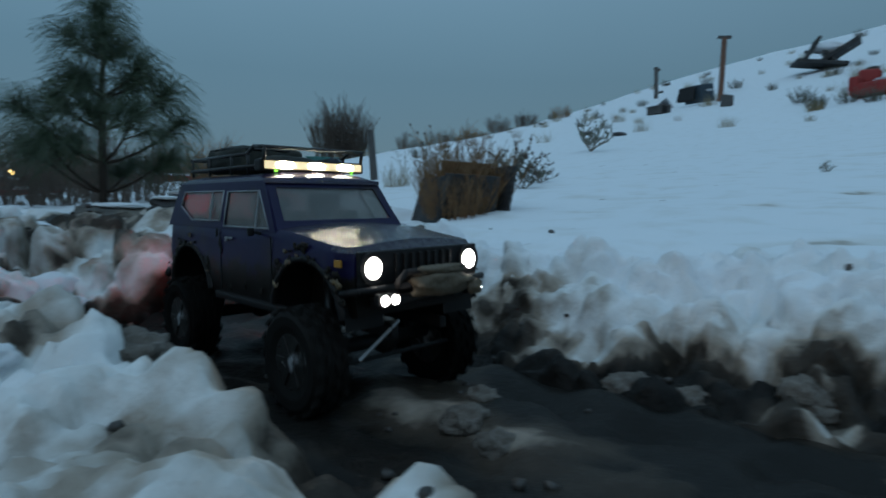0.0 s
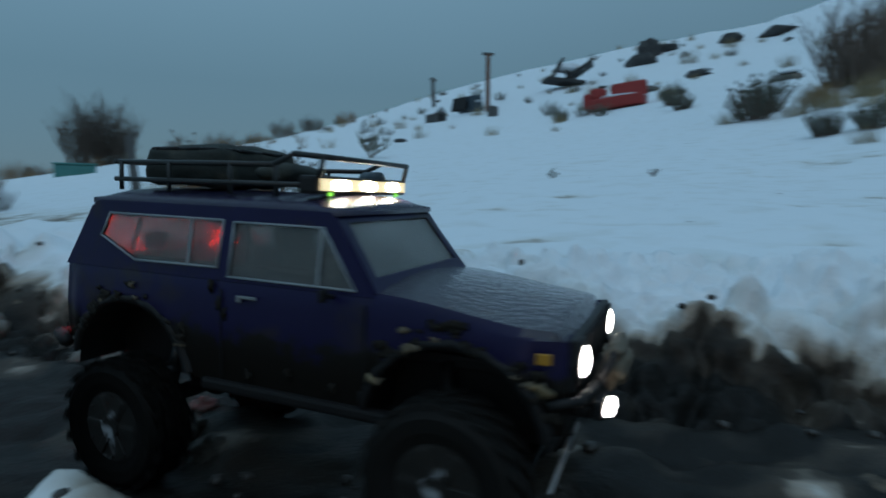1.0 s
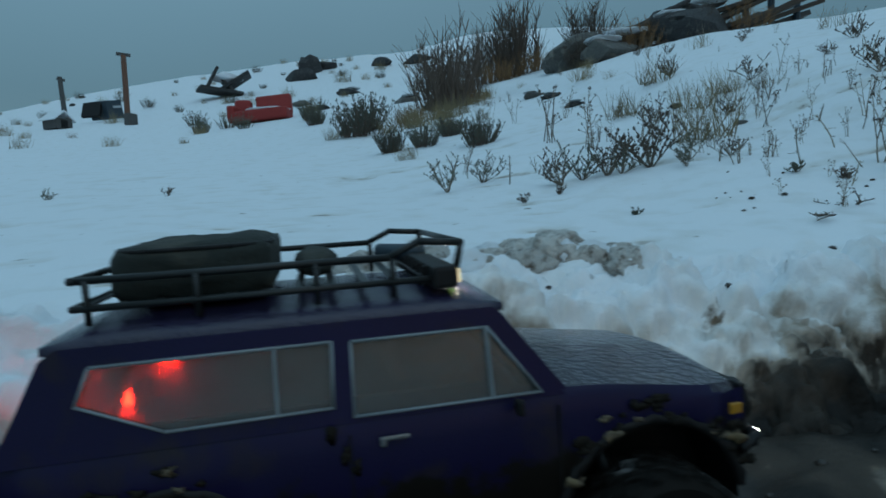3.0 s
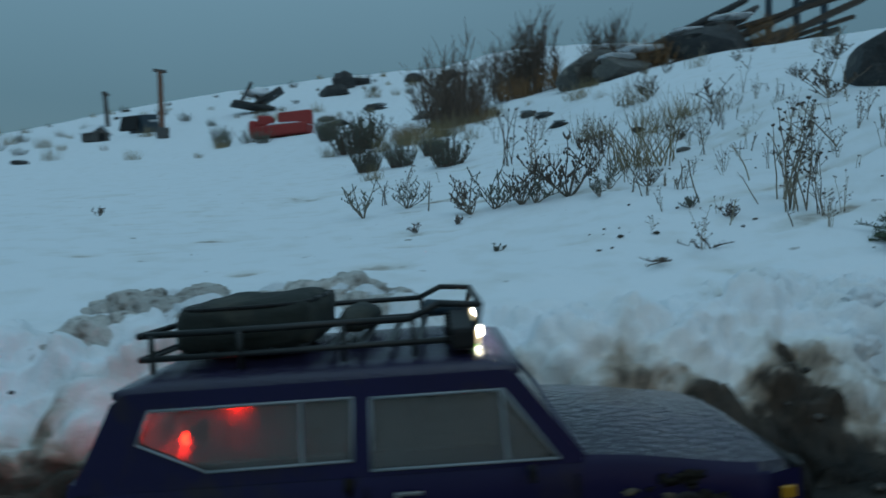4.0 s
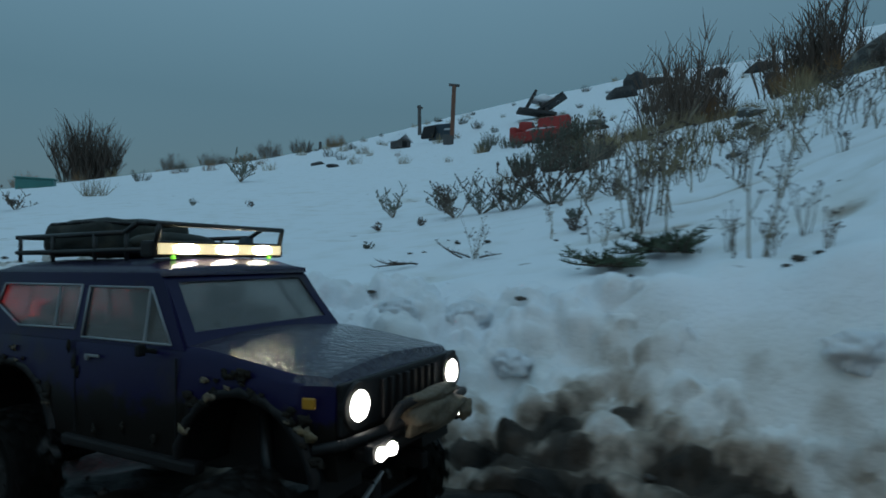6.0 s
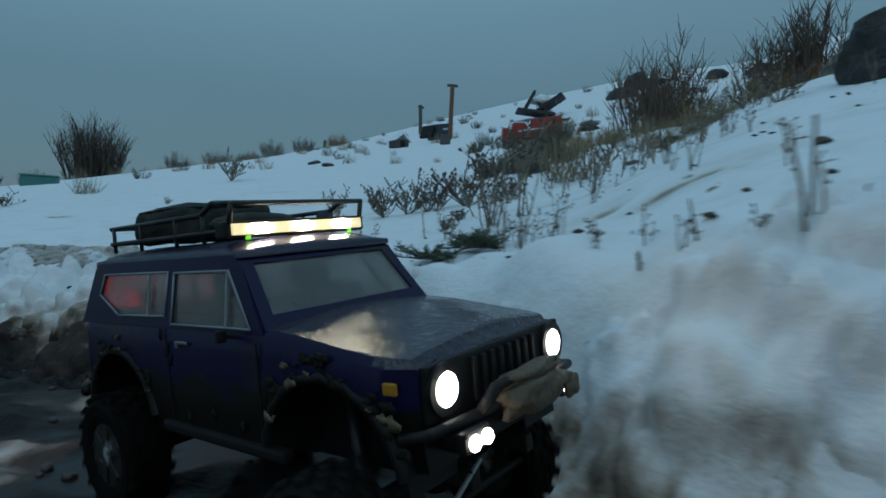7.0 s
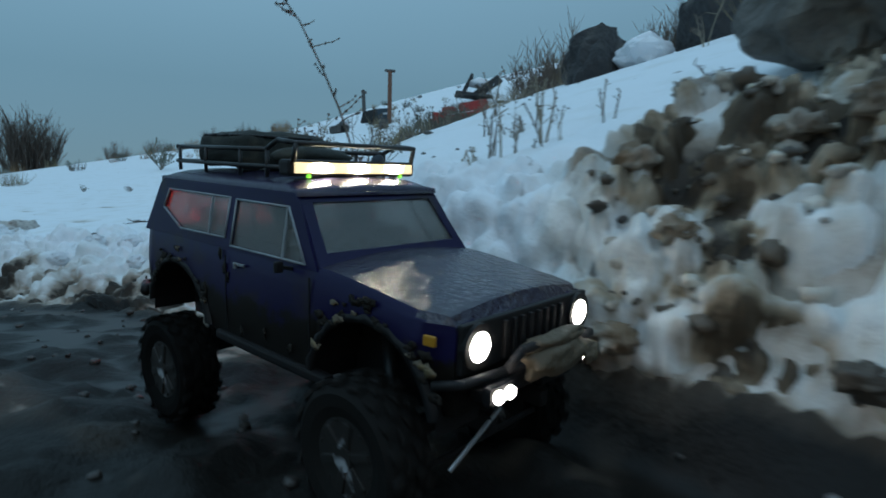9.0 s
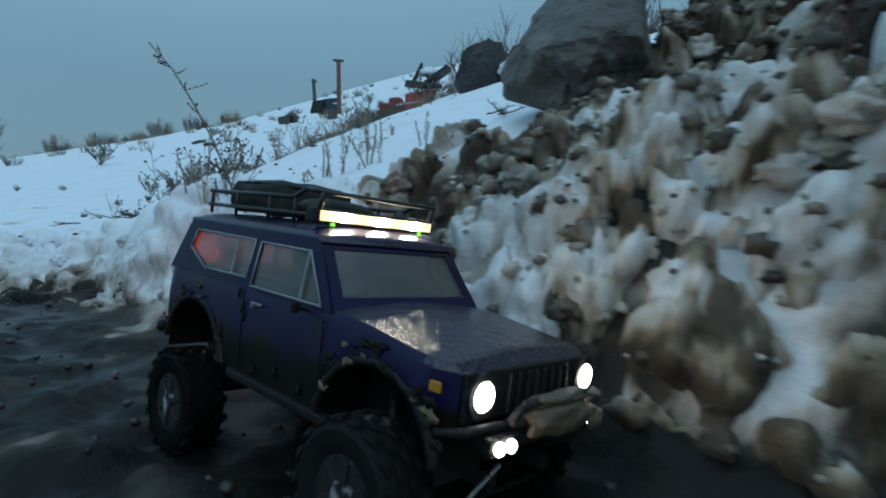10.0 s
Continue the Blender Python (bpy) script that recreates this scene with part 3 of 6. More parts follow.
def screen_place(x0, z0, x1, z1, y0, y1):
    """b runs 0..1 up the screen, a runs -1..1 across it."""
    def place(a, b, d):
        return Vector((x0 + (x1 - x0) * b - d * (1 if x0 > 0 else -1), a * (y0 + (y1 - y0) * b), z0 + (z1 - z0) * b))
    return place


def pane(name, loop, place, d, truck, label):
    bm = bmesh.new()
    bm.faces.new([bm.verts.new(place(a, b, d)) for a, b in loop])
    ob = part(name, bm, GLASS, truck, label)
    mod = ob.modifiers.new("thick", "SOLIDIFY")
    mod.thickness = 0.0008
    return ob


def trim_loop(truck, loop, place, r):
    bm = bmesh.new()
    pts = [place(a, b, -0.0004) for a, b in loop]
    pipe(bm, pts + [pts[0]], r, 6)
    return part("window_trim", bm, TRIM, truck, "pale grey window trim", smooth=True)


REAR_LOOP = [(-0.188, 0.2525), (-0.0540, 0.2525), (-0.0555, 0.2135), (-0.150, 0.2125), (-0.196, 0.232)]
DOOR_LOOP = [(-0.0425, 0.2515), (0.0445, 0.2515), (0.0775, 0.2068), (-0.0435, 0.2068)]


def cab(truck):
    outline = [(-0.2385, 0.203), (0.094, 0.203), (0.056, 0.259), (0.049, 0.264), (-0.205, 0.264), (-0.2135, 0.258)]
    for sign in (-1, 1):
        place = side_place(sign)
        part("cab_side", filled(outline, [REAR_LOOP, DOOR_LOOP], place, 0.004), PAINT, truck)
        for loop, name in ((REAR_LOOP, "rear_side_window"), (DOOR_LOOP, "door_window")):
            pane(name, loop, place, 0.002, truck, "grimy pale side window")
            trim_loop(truck, loop, place, 0.0011)
        bm = bmesh.new()
        rod(bm, place(0.0435, 0.2515, -0.0006), place(0.0445, 0.2068, -0.0006), 0.0013, sides=6)
        part("vent_bar", bm, TRIM, truck)
        bm = bmesh.new()
        rod(bm, place(-0.088, 0.2525, -0.0006), place(-0.088, 0.2135, -0.0006), 0.0013, sides=6)
        part("window_divider", bm, TRIM, truck)
    front = screen_place(0.096, 0.206, 0.052, 0.264, 0.0935, 0.0845)
    hole = [(-0.88, 0.17), (0.88, 0.17), (0.86, 0.86), (-0.86, 0.86)]
    part("windscreen_frame", filled([(-1, 0), (1, 0), (0.99, 1), (-0.99, 1)], [hole], front, 0.004), PAINT, truck)
    pane("windscreen", hole, front, 0.002, truck, "grimy pale windscreen")
    back = screen_place(-0.2405, 0.203, -0.2085, 0.264, 0.0935, 0.0845)
    hole = [(-0.80, 0.2), (0.80, 0.2), (0.78, 0.85), (-0.78, 0.85)]
    part("tailgate_frame", filled([(-1, 0), (1, 0), (0.99, 1), (-0.99, 1)], [hole], back, 0.004), PAINT, truck)
    pane("rear_window", hole, back, 0.002, truck, "grimy rear window")
    bm = bmesh.new()
    rings = []
    for x in np.linspace(-0.2125, 0.057, 24):
        drop = 0.009 * ease(0.030, 0.057, x) + 0.009 * ease(-0.185, -0.2125, x)
        prof = [(0.0860, 0.261), (0.0855, 0.266), (0.081, 0.2705 - drop * 0.5), (0.065, 0.2740 - drop * 0.8), (0.035, 0.2765 - drop)]
        ring = [(x, -y, z) for y, z in prof] + [(x, 0, 0.277 - drop)] + [(x, y, z) for y, z in prof[::-1]]
        rings.append([bm.verts.new(p) for p in ring])
    for a, b in zip(rings, rings[1:]):
        for k in range(len(a) - 1):
            bm.faces.new((a[k], a[k + 1], b[k + 1], b[k]))
    bm.faces.new(rings[0])
    bm.faces.new(rings[-1])
    part("roof", bm, ROOF_PAINT, truck, "wet dark blue roof with a sheen", smooth=True)
    bm = bmesh.new()
    box(bm, pose(-0.07, 0, 0.196), (0.32, 0.17, 0.006), 0.001)
    box(bm, pose(0.015, -0.04, 0.212), (0.05, 0.05, 0.03), 0.008)
    box(bm, pose(-0.014, -0.04, 0.226, 0, -14, 0), (0.012, 0.05, 0.045), 0.005)
    box(bm, pose(0.015, 0.04, 0.212), (0.05, 0.05, 0.03), 0.008)
    box(bm, pose(-0.014, 0.04, 0.226, 0, -14, 0), (0.012, 0.05, 0.045), 0.005)
    box(bm, pose(0.078, 0, 0.205), (0.02, 0.165, 0.014), 0.004)
    part("interior", bm, INSIDE, truck, "dark cabin with two seats and dashboard")
    # added floor: reflects the red bulb, since the painted deck is too dark
    bm = bmesh.new()
    box(bm, pose(-0.095, 0, 0.2152), (0.27, 0.170, 0.002), 0.0006)
    part("load_floor", bm, INSIDE, truck, "grey floor of the load space, added to reflect the red bulb")
    bm = bmesh.new()
    for y in (-0.068, 0.068):
        pipe(bm, [(-0.19, y, 0.20), (-0.17, y, 0.255), (0.03, y, 0.255), (0.072, y, 0.21)], 0.0026, 6)
        pipe(bm, [(-0.045, y, 0.20), (-0.045, y, 0.255)], 0.0026, 6)
    pipe(bm, [(-0.045, -0.068, 0.255), (-0.045, 0.068, 0.255)], 0.0026, 6)
    pipe(bm, [(-0.045, -0.068, 0.205), (-0.045, 0.068, 0.255)], 0.0022, 6)
    pipe(bm, [(0.03, -0.068, 0.255), (0.03, 0.068, 0.255)], 0.0026, 6)
    part("roll_cage", bm, STEEL, truck, "grey tubular roll cage", smooth=True)


def ragged(name, centre, size, mat, parent, seed, rough=0.35, cuts=3, label=""):
    """A lump with an uneven skin."""
    bm = bmesh.new()
    bmesh.ops.create_icosphere(bm, subdivisions=cuts, radius=1.0)
    off = Vector((seed * 7.31, seed * 3.17, seed * 1.93))
    for v in bm.verts:
        k = 1 + rough * noise.fractal(v.co * 1.5 + off, 0.9, 2.0, 4)
        v.co = Vector(centre) + Vector((v.co.x * size[0], v.co.y * size[1], v.co.z * size[2])) * k
    return part(name, bm, mat, parent, label, smooth=True)


def details(truck):
    bm = bmesh.new()
    box(bm, pose(0.2375, 0, 0.1705), (0.006, 0.172, 0.036), 0.002)
    part("grille_surround", bm, BLACK, truck)
    for k in range(8):
        bm = bmesh.new()
        box(bm, pose(0.2418, -0.0385 + k * 0.011, 0.170), (0.004, 0.0042, 0.029), 0.001)
        part("grille_bar", bm, BLACK, truck)
    for y in (-0.07, 0.07):
        bm = bmesh.new()
        disc(bm, (0.240, y, 0.1715), (1, 0, 0), 0.0165, 0.007, 28)
        part("headlight_bezel", bm, BLACK, truck, smooth=False)
        bm = bmesh.new()
        bmesh.ops.create_uvsphere(bm, u_segments=24, v_segments=12, radius=1.0, matrix=pose(0.2425, y, 0.1715) @ Matrix.Diagonal((0.0045, 0.0112, 0.0112, 1)))
        part("headlight", bm, HEADLIGHT, truck, "round white lit headlight", smooth=True)
        for k in (-1, 1):
            bm = bmesh.new()
            bmesh.ops.create_uvsphere(bm, u_segments=16, v_segments=8, radius=1.0, matrix=pose(0.2612 - (0.0025 if y > 0 else 0), y * 0.90 + k * 0.0066, 0.1405) @ Matrix.Diagonal((0.0035, 0.0050, 0.0050, 1)))
            part("fog_light", bm, HEADLIGHT, truck, "small round lit fog light", smooth=True)
        bm = bmesh.new()
        box(bm, pose(0.2555, y * 0.90, 0.1405), (0.008, 0.028, 0.014), 0.003)
        part("fog_light_housing", bm, BLACK, truck)
        s = 1 if y > 0 else -1
        bm = bmesh.new()
        box(bm, pose(0.2215, s * 0.0975, 0.1765, 0, 0, -s * 6), (0.010, 0.003, 0.0075), 0.001)
        part("side_marker", bm, AMBER, truck, "amber side marker lamp")
        bm = bmesh.new()
        box(bm, pose(-0.020, s * 0.0992, 0.192), (0.018, 0.002, 0.003), 0.001)
        box(bm, pose(-0.0275, s * 0.0997, 0.1905), (0.004, 0.003, 0.006), 0.001)
        part("door_handle", bm, STEEL, truck, "small steel door handle")
        bm = bmesh.new()
        rod(bm, (0.060, s * 0.094, 0.200), (0.058, s * 0.106, 0.203), 0.0018, sides=6)
        box(bm, pose(0.058, s * 0.108, 0.203), (0.005, 0.008, 0.010), 0.002)
        part("wing_mirror", bm, BLACK, truck)
        bm = bmesh.new()
        box(bm, pose(-0.2455, s * 0.083, 0.168), (0.006, 0.010, 0.034), 0.002)
        part("tail_light", bm, TAIL_LENS, truck, "upright red tail light")
        bm = bmesh.new()
        bmesh.ops.create_uvsphere(bm, u_segments=12, v_segments=8, radius=0.0042, matrix=pose(-0.180, s * 0.052, 0.2222))
        # unseen plate, added so the bulb stays hidden from ahead
        shield = bmesh.new()
        box(shield, pose(-0.1725, s * 0.052, 0.2245, 0, 0, s * 8), (0.0015, 0.024, 0.018), 0.0005)
        part("lamp_shield", shield, BLACK, truck, "small black plate added to hide the red bulb from ahead")
        part("tail_light_led", bm, RED_LIGHT, truck, "red bulb glowing inside the cab", smooth=True)
        for x in (-0.0475, 0.088):
            bm = bmesh.new()
            box(bm, pose(x, s * 0.0986, 0.160), (0.0012, 0.001, 0.075))
            part("door_seam", bm, BLACK, truck)
        bm = bmesh.new()
        box(bm, pose(0.02, s * 0.094, 0.114), (0.18, 0.010, 0.010), 0.003)
        part("rock_slider", bm, BLACK, truck)
        bm = bmesh.new()
        box(bm, pose(-0.205, s * 0.0962, 0.176, 0, 0, s * 4), (0.045, 0.001, 0.007), 0.0)
        part("side_badge", bm, RACK, truck)
        for n, ax in enumerate((0.1565, -0.1565)):
            bm = bmesh.new()
            inner, outer = [], []
            for k in range(25):
                a = math.pi * (0.06 + 0.88 * k / 24)
                c, sn = math.cos(a), math.sin(a)
                wob = 0.0016 * math.sin(k * 2.3 + n * 1.7 + s)
                inner.append((bm.verts.new((ax + 0.068 * c, s * 0.094, 0.107 + 0.068 * sn)), bm.verts.new((ax + 0.068 * c, s * 0.0995, 0.107 + 0.067 * sn))))
                outer.append((bm.verts.new((ax + (0.0755 + wob) * c, s * 0.096, 0.107 + (0.0745 + wob) * sn)), bm.verts.new((ax + (0.0735 + wob) * c, s * 0.0995, 0.107 + (0.0725 + wob) * sn))))
            for k in range(24):
                for a, b in (((inner[k][0], inner[k][1]), (inner[k + 1][0], inner[k + 1][1])), ((inner[k][1], outer[k][1]), (inner[k + 1][1], outer[k + 1][1])),
                             ((outer[k][1], outer[k][0]), (outer[k + 1][1], outer[k + 1][0]))):
                    bm.faces.new((a[0], a[1], b[1], b[0]))
            part("wheel_arch", bm, BLACK, truck, "black wheel arch caked with mud", smooth=True)
            rng = random.Random(n * 10 + s)
            for k in range(34):
                a = math.pi * rng.uniform(0.10, 0.86)
                r = 0.070 + 0.016 * rng.random() ** 1.6
                z = rng.uniform(0.0012, 0.0036)
                ragged("mud_clump", (ax + r * math.cos(a), s * 0.0990, 0.107 + r * math.sin(a)), (z * 1.9, 0.0008, z * 1.1), MUD_CAKE if k % (5 if n == 0 else 9) == 0 else CAKED_DARK, truck, k + n * 30 + s * 3, 1.2, 2)
    for k, (x, z) in enumerate(((-0.05, 0.185), (-0.058, 0.199), (-0.044, 0.176), (-0.09, 0.158), (-0.21, 0.150), (0.02, 0.135), (0.06, 0.130), (-0.02, 0.128))):
        ragged("mud_clump", (x, -0.0985, z), (0.0032, 0.0006, 0.0046), CAKED_DARK, truck, k + 60, 1.2, 2)
    bm = bmesh.new()
    pipe(bm, [(0.226, -0.098, 0.146), (0.245, -0.090, 0.150), (0.251, -0.05, 0.151), (0.251, 0.05, 0.151), (0.245, 0.090, 0.150), (0.226, 0.098, 0.146)], 0.0038, 10)
    box(bm, pose(0.243, 0, 0.136), (0.016, 0.14, 0.010), 0.003)
    pipe(bm, [(0.251, -0.050, 0.150), (0.258, -0.040, 0.166), (0.258, 0.040, 0.166), (0.251, 0.050, 0.150)], 0.0036, 8)
    bumper = part("front_bumper", bm, BLACK, truck, "black tube bumper with a hoop", smooth=True)
    ragged("mud_on_bumper", (0.258, 0.010, 0.151), (0.011, 0.044, 0.013), MUD_CAKE, bumper, 77, 0.35, 3, "tan mud and slush caked on the winch")
    ragged("mud_on_lamp", (0.2625, 0.0600, 0.1415), (0.0045, 0.0105, 0.0085), MUD_CAKE, bumper, 79, 0.35, 3, "mud caked over one pair of fog lights")
    ragged("slush_on_bumper", (0.257, 0.008, 0.165), (0.008, 0.044, 0.0055), MUD_CAKE, bumper, 78, 0.4, 3)
    bm = bmesh.new()
    pipe(bm, [(-0.235, -0.10, 0.128), (-0.262, -0.088, 0.130), (-0.262, 0.088, 0.130), (-0.235, 0.10, 0.128)], 0.006, 8)
    part("rear_bumper", bm, BLACK, truck, smooth=True)
    bm = bmesh.new()
    box(bm, pose(-0.275, 0, 0.126), (0.03, 0.012, 0.010), 0.002)
    bmesh.ops.create_uvsphere(bm, u_segments=12, v_segments=8, radius=0.007, matrix=pose(-0.288, 0, 0.137))
    part("tow_hitch", bm, RIM, truck, "steel tow hitch")
    bm = bmesh.new()
    for y in (-0.036, 0.036):
        bm = bmesh.new()
        box(bm, pose(0, y, 0.100), (0.47, 0.010, 0.014), 0.002)
        part("frame_rail", bm, BLACK, truck)
    bm = bmesh.new()
    box(bm, pose(0, 0, 0.098), (0.12, 0.06, 0.03), 0.006)
    part("skid_plate", bm, BLACK, truck)
    bm = bmesh.new()
    box(bm, pose(0.0, 0, 0.150), (0.46, 0.10, 0.012), 0.003)
    part("floor_pan", bm, BLACK, truck)
    for x in (0.1565, -0.1565):
        for s in (-1, 1):
            bm = bmesh.new()
            rows = []
            for k in range(17):
                a = math.pi * k / 16
                rows.append([bm.verts.new((x + 0.0705 * math.cos(a), s * y, 0.107 + 0.0700 * math.sin(a))) for y in (0.045, 0.0935)])
            hubside = bm.verts.new((x, s * 0.045, 0.107))
            for p, q in zip(rows, rows[1:]):
                bm.faces.new((p[0], p[1], q[1], q[0]))
                bm.faces.new((p[0], q[0], hubside))
            part("wheel_well", bm, BLACK, truck)
    bm = bmesh.new()
    rod(bm, (0.235, -0.030, 0.112), (0.226, -0.076, 0.075), 0.0019, sides=8)
    part("steering_link", bm, STEEL, truck, "bare steel steering link")
    bm = bmesh.new()
    rod(bm, (0.20, -0.078, 0.066), (0.20, 0.078, 0.066), 0.0028, sides=8)
    part("tie_rod", bm, BLACK, truck)
    for x in (0.1565, -0.1565):
        bm = bmesh.new()
        rod(bm, (x, -0.085, 0.072), (x, 0.085, 0.072), 0.009, sides=10)
        bmesh.ops.create_uvsphere(bm, u_segments=14, v_segments=10, radius=0.018, matrix=pose(x, 0.012, 0.072))
        part("axle", bm, BLACK, truck, smooth=True)
    for x in (0.135, -0.135):
        for y in (-0.062, 0.062):
            bm = bmesh.new()
            rod(bm, (x + 0.02 * (1 if x > 0 else -1), y, 0.066), (x, y * 0.85, 0.150), 0.0055, sides=10)
            rod(bm, (x + 0.02 * (1 if x > 0 else -1), y, 0.066), (x + 0.009 * (1 if x > 0 else -1), y * 0.93, 0.108), 0.0082, sides=10)
            part("shock_absorber", bm, RACK, truck, smooth=True)


def roof_load(truck):
    bm = bmesh.new()
    for y in (-0.074, 0.074):
        pipe(bm, [(-0.197, y, 0.284), (0.030, y, 0.284)], 0.0022, 8)
        pipe(bm, [(-0.200, y * 0.96, 0.300), (-0.014, y, 0.300), (0.006, y, 0.309), (0.034, y, 0.3065), (0.030, y, 0.290)], 0.0024, 8)
        for x in (-0.19, -0.13, -0.06, -0.012):
            rod(bm, (x, y, 0.274), (x, y, 0.300), 0.0020, sides=8)
    for z in (0.284, 0.300):
        pipe(bm, [(-0.198, -0.074, z), (-0.198, 0.074, z)], 0.0023, 8)
    pipe(bm, [(0.034, -0.074, 0.3065), (0.034, 0.074, 0.3065)], 0.0024, 8)
    pipe(bm, [(0.024, -0.074, 0.284), (0.024, 0.074, 0.284)], 0.0022, 8)
    part("roof_rack", bm, RACK, truck, "black tubular roof rack with a raised front hoop", smooth=True)
    for k in range(11):
        bm = bmesh.new()
        box(bm, pose(-0.196 + k * 0.0208, 0, 0.2835), (0.0055, 0.146, 0.0022), 0.0006)
        part("rack_slat", bm, RACK, truck)
    bm = bmesh.new()
    box(bm, pose(0.022, 0, 0.2845), (0.017, 0.158, 0.0150), 0.003)
    for k in range(7):
        box(bm, pose(0.012, -0.06 + k * 0.02, 0.2845), (0.006, 0.003, 0.013))
    bar = part("light_bar", bm, BLACK, truck, "black light bar with lit warm white lamps")
    bm = bmesh.new()
    box(bm, pose(0.0315, 0, 0.2847), (0.003, 0.147, 0.0098), 0.001)
    part("light_bar_lens", bm, LED_LENS, bar, "glowing strip of lenses")
    for y in (-0.046, 0, 0.046):
        bm = bmesh.new()
        bmesh.ops.create_uvsphere(bm, u_segments=16, v_segments=8, radius=1.0, matrix=pose(0.0332, y, 0.2847) @ Matrix.Diagonal((0.0025, 0.0135, 0.0048, 1)))
        part("led", bm, LED, bar, "bright lamp", smooth=True)
    for y in (-0.058, 0.058):
        bm = bmesh.new()
        box(bm, pose(0.0305, y, 0.2772), (0.003, 0.004, 0.0035), 0.0006)
        part("green_mark", bm, GREEN, bar, "small green lit mark")
    bm = bmesh.new()
    bmesh.ops.create_cube(bm, size=1.0)
    bmesh.ops.subdivide_edges(bm, edges=list(bm.edges), cuts=9, use_grid_fill=True)
    for v in bm.verts:
        p = v.co * 2
        r = (abs(p.x) ** 7 + abs(p.y) ** 7 + abs(p.z) ** 5) ** (1 / 6.4)
        q = p / max(r, 0.2)
        n = noise.fractal(Vector((p.x * 1.6, p.y * 1.9, p.z * 1.4)), 0.9, 2.0, 3)
        v.co = Vector((-0.136 + q.x * 0.050, q.y * 0.060, 0.2985 + q.z * 0.0200 * (1 - 0.08 * q.x ** 4 - 0.08 * q.y ** 4))) + Vector((n * 0.002, n * 0.002, n * 0.0040))
    bag = part("roof_bag", bm, BAG, truck, "bulging dark olive canvas bag strapped on the rack", smooth=True)
    bm = bmesh.new()
    seam = []
    for k in range(33):
        a = 2 * math.pi * k / 32
        c, s = math.cos(a), math.sin(a)
        seam.append((-0.136 + 0.047 * math.copysign(abs(c) ** 0.4, c), 0.057 * math.copysign(abs(s) ** 0.4, s), 0.3135))
    pipe(bm, seam, 0.0017, 6)
    part("piping", bm, BLACK, bag, "dark piped seam round the top", smooth=True)
    ragged("roof_roll", (-0.060, 0.012, 0.294), (0.016, 0.050, 0.0110), BAG, truck, 12, 0.15, 3, "small rolled dark olive blanket")
    bm = bmesh.new()
    rod(bm, (0.026, 0.030, 0.292), (-0.006, 0.060, 0.2925), 0.007, sides=14)
    part("gas_bottle", bm, TEAL, truck, "small dark green bottle on the rack", smooth=True)


def wheel_meshes():
    bm = bmesh.new()
    prof = [(0.030, -0.017), (0.040, -0.0205), (0.050, -0.0215), (0.0555, -0.0185), (0.0565, 0), (0.0555, 0.0185), (0.050, 0.0215), (0.040, 0.0205), (0.030, 0.017)]
    n = 40
    rings = []
    for k in range(n):
        a = 2 * math.pi * k / n
        rings.append([bm.verts.new((r * math.cos(a), y, r * math.sin(a))) for r, y in prof])
    for k in range(n):
        p, q = rings[k], rings[(k + 1) % n]
        for j in range(len(prof) - 1):
            bm.faces.new((p[j], p[j + 1], q[j + 1], q[j]))
    tyre = part("tyre", bm, RUBBER, None, "chunky black off-road tyre with slush on it")
    bm = bmesh.new()
    for y in (-0.0155, 0.0155):
        disc(bm, (0, y, 0), (0, 1, 0), 0.0315, 0.004, 32)
        disc(bm, (0, y * 1.05, 0), (0, 1, 0), 0.010, 0.008, 16)
        for k in range(6):
            box(bm, pose(0, 0, 0, 0, 60 * k, 0) @ pose(0.019, y * 1.14, 0), (0.020, 0.0036, 0.0075), 0.001)
        for k in range(12):
            disc(bm, (0.0285 * math.cos(k * math.pi / 6), y * 1.16, 0.0285 * math.sin(k * math.pi / 6)), (0, 1, 0), 0.0017, 0.002, 6)
    disc(bm, (0, 0, 0), (0, 1, 0), 0.029, 0.031, 32)
    rim = part("wheel", bm, RIM, None, "six-spoke wheel with packed snow and mud")
    return rim, tyre


def tread(wheel, meshes):
    """Four rows of slanting lugs round the tyre."""
    for k in range(18):
        for row, (y, tilt) in enumerate(((-0.0155, 24), (-0.005, -20), (0.005, 20), (0.0155, -24))):
            lug = link("tread_lug", meshes[row in (0, 3)], wheel)
            lug.matrix_basis = pose(0, 0, 0, 0, 20 * (k + 0.5 * (row % 2)), 0) @ pose(0.0575, y, 0, tilt, 0, 0)


def lug_mesh(wide):
    bm = bmesh.new()
    box(bm, Matrix.Identity(4), (0.0050, wide, 0.0100), 0.0008, 1)
    me = bpy.data.meshes.new("tread_lug")
    bm.to_mesh(me)
    bm.free()
    me.materials.append(RUBBER)
    return me


def build_truck():
    truck = new("toy_truck")
    tagged(truck, "muddy dark blue radio-controlled off-road truck with roof rack and lit lamps", "toy truck")
    body_shell(truck)
    cab(truck)
    details(truck)
    roof_load(truck)
    rim, tyre = wheel_meshes()
    wheels, lugs = [], (lug_mesh(0.008), lug_mesh(0.0105))
    for k, (x, y) in enumerate(HUBS):
        w = rim if k == 0 else copy_thing(rim, Matrix.Identity(4))
        w.parent = truck
        t = tyre if k == 0 else copy_thing(tyre, Matrix.Identity(4))
        t.parent = w
        tread(w, lugs)
        w.location = (x, y, HUB_Z)
        wheels.append(w)
    return truck, wheels


TRUCK, WHEELS = build_truck()


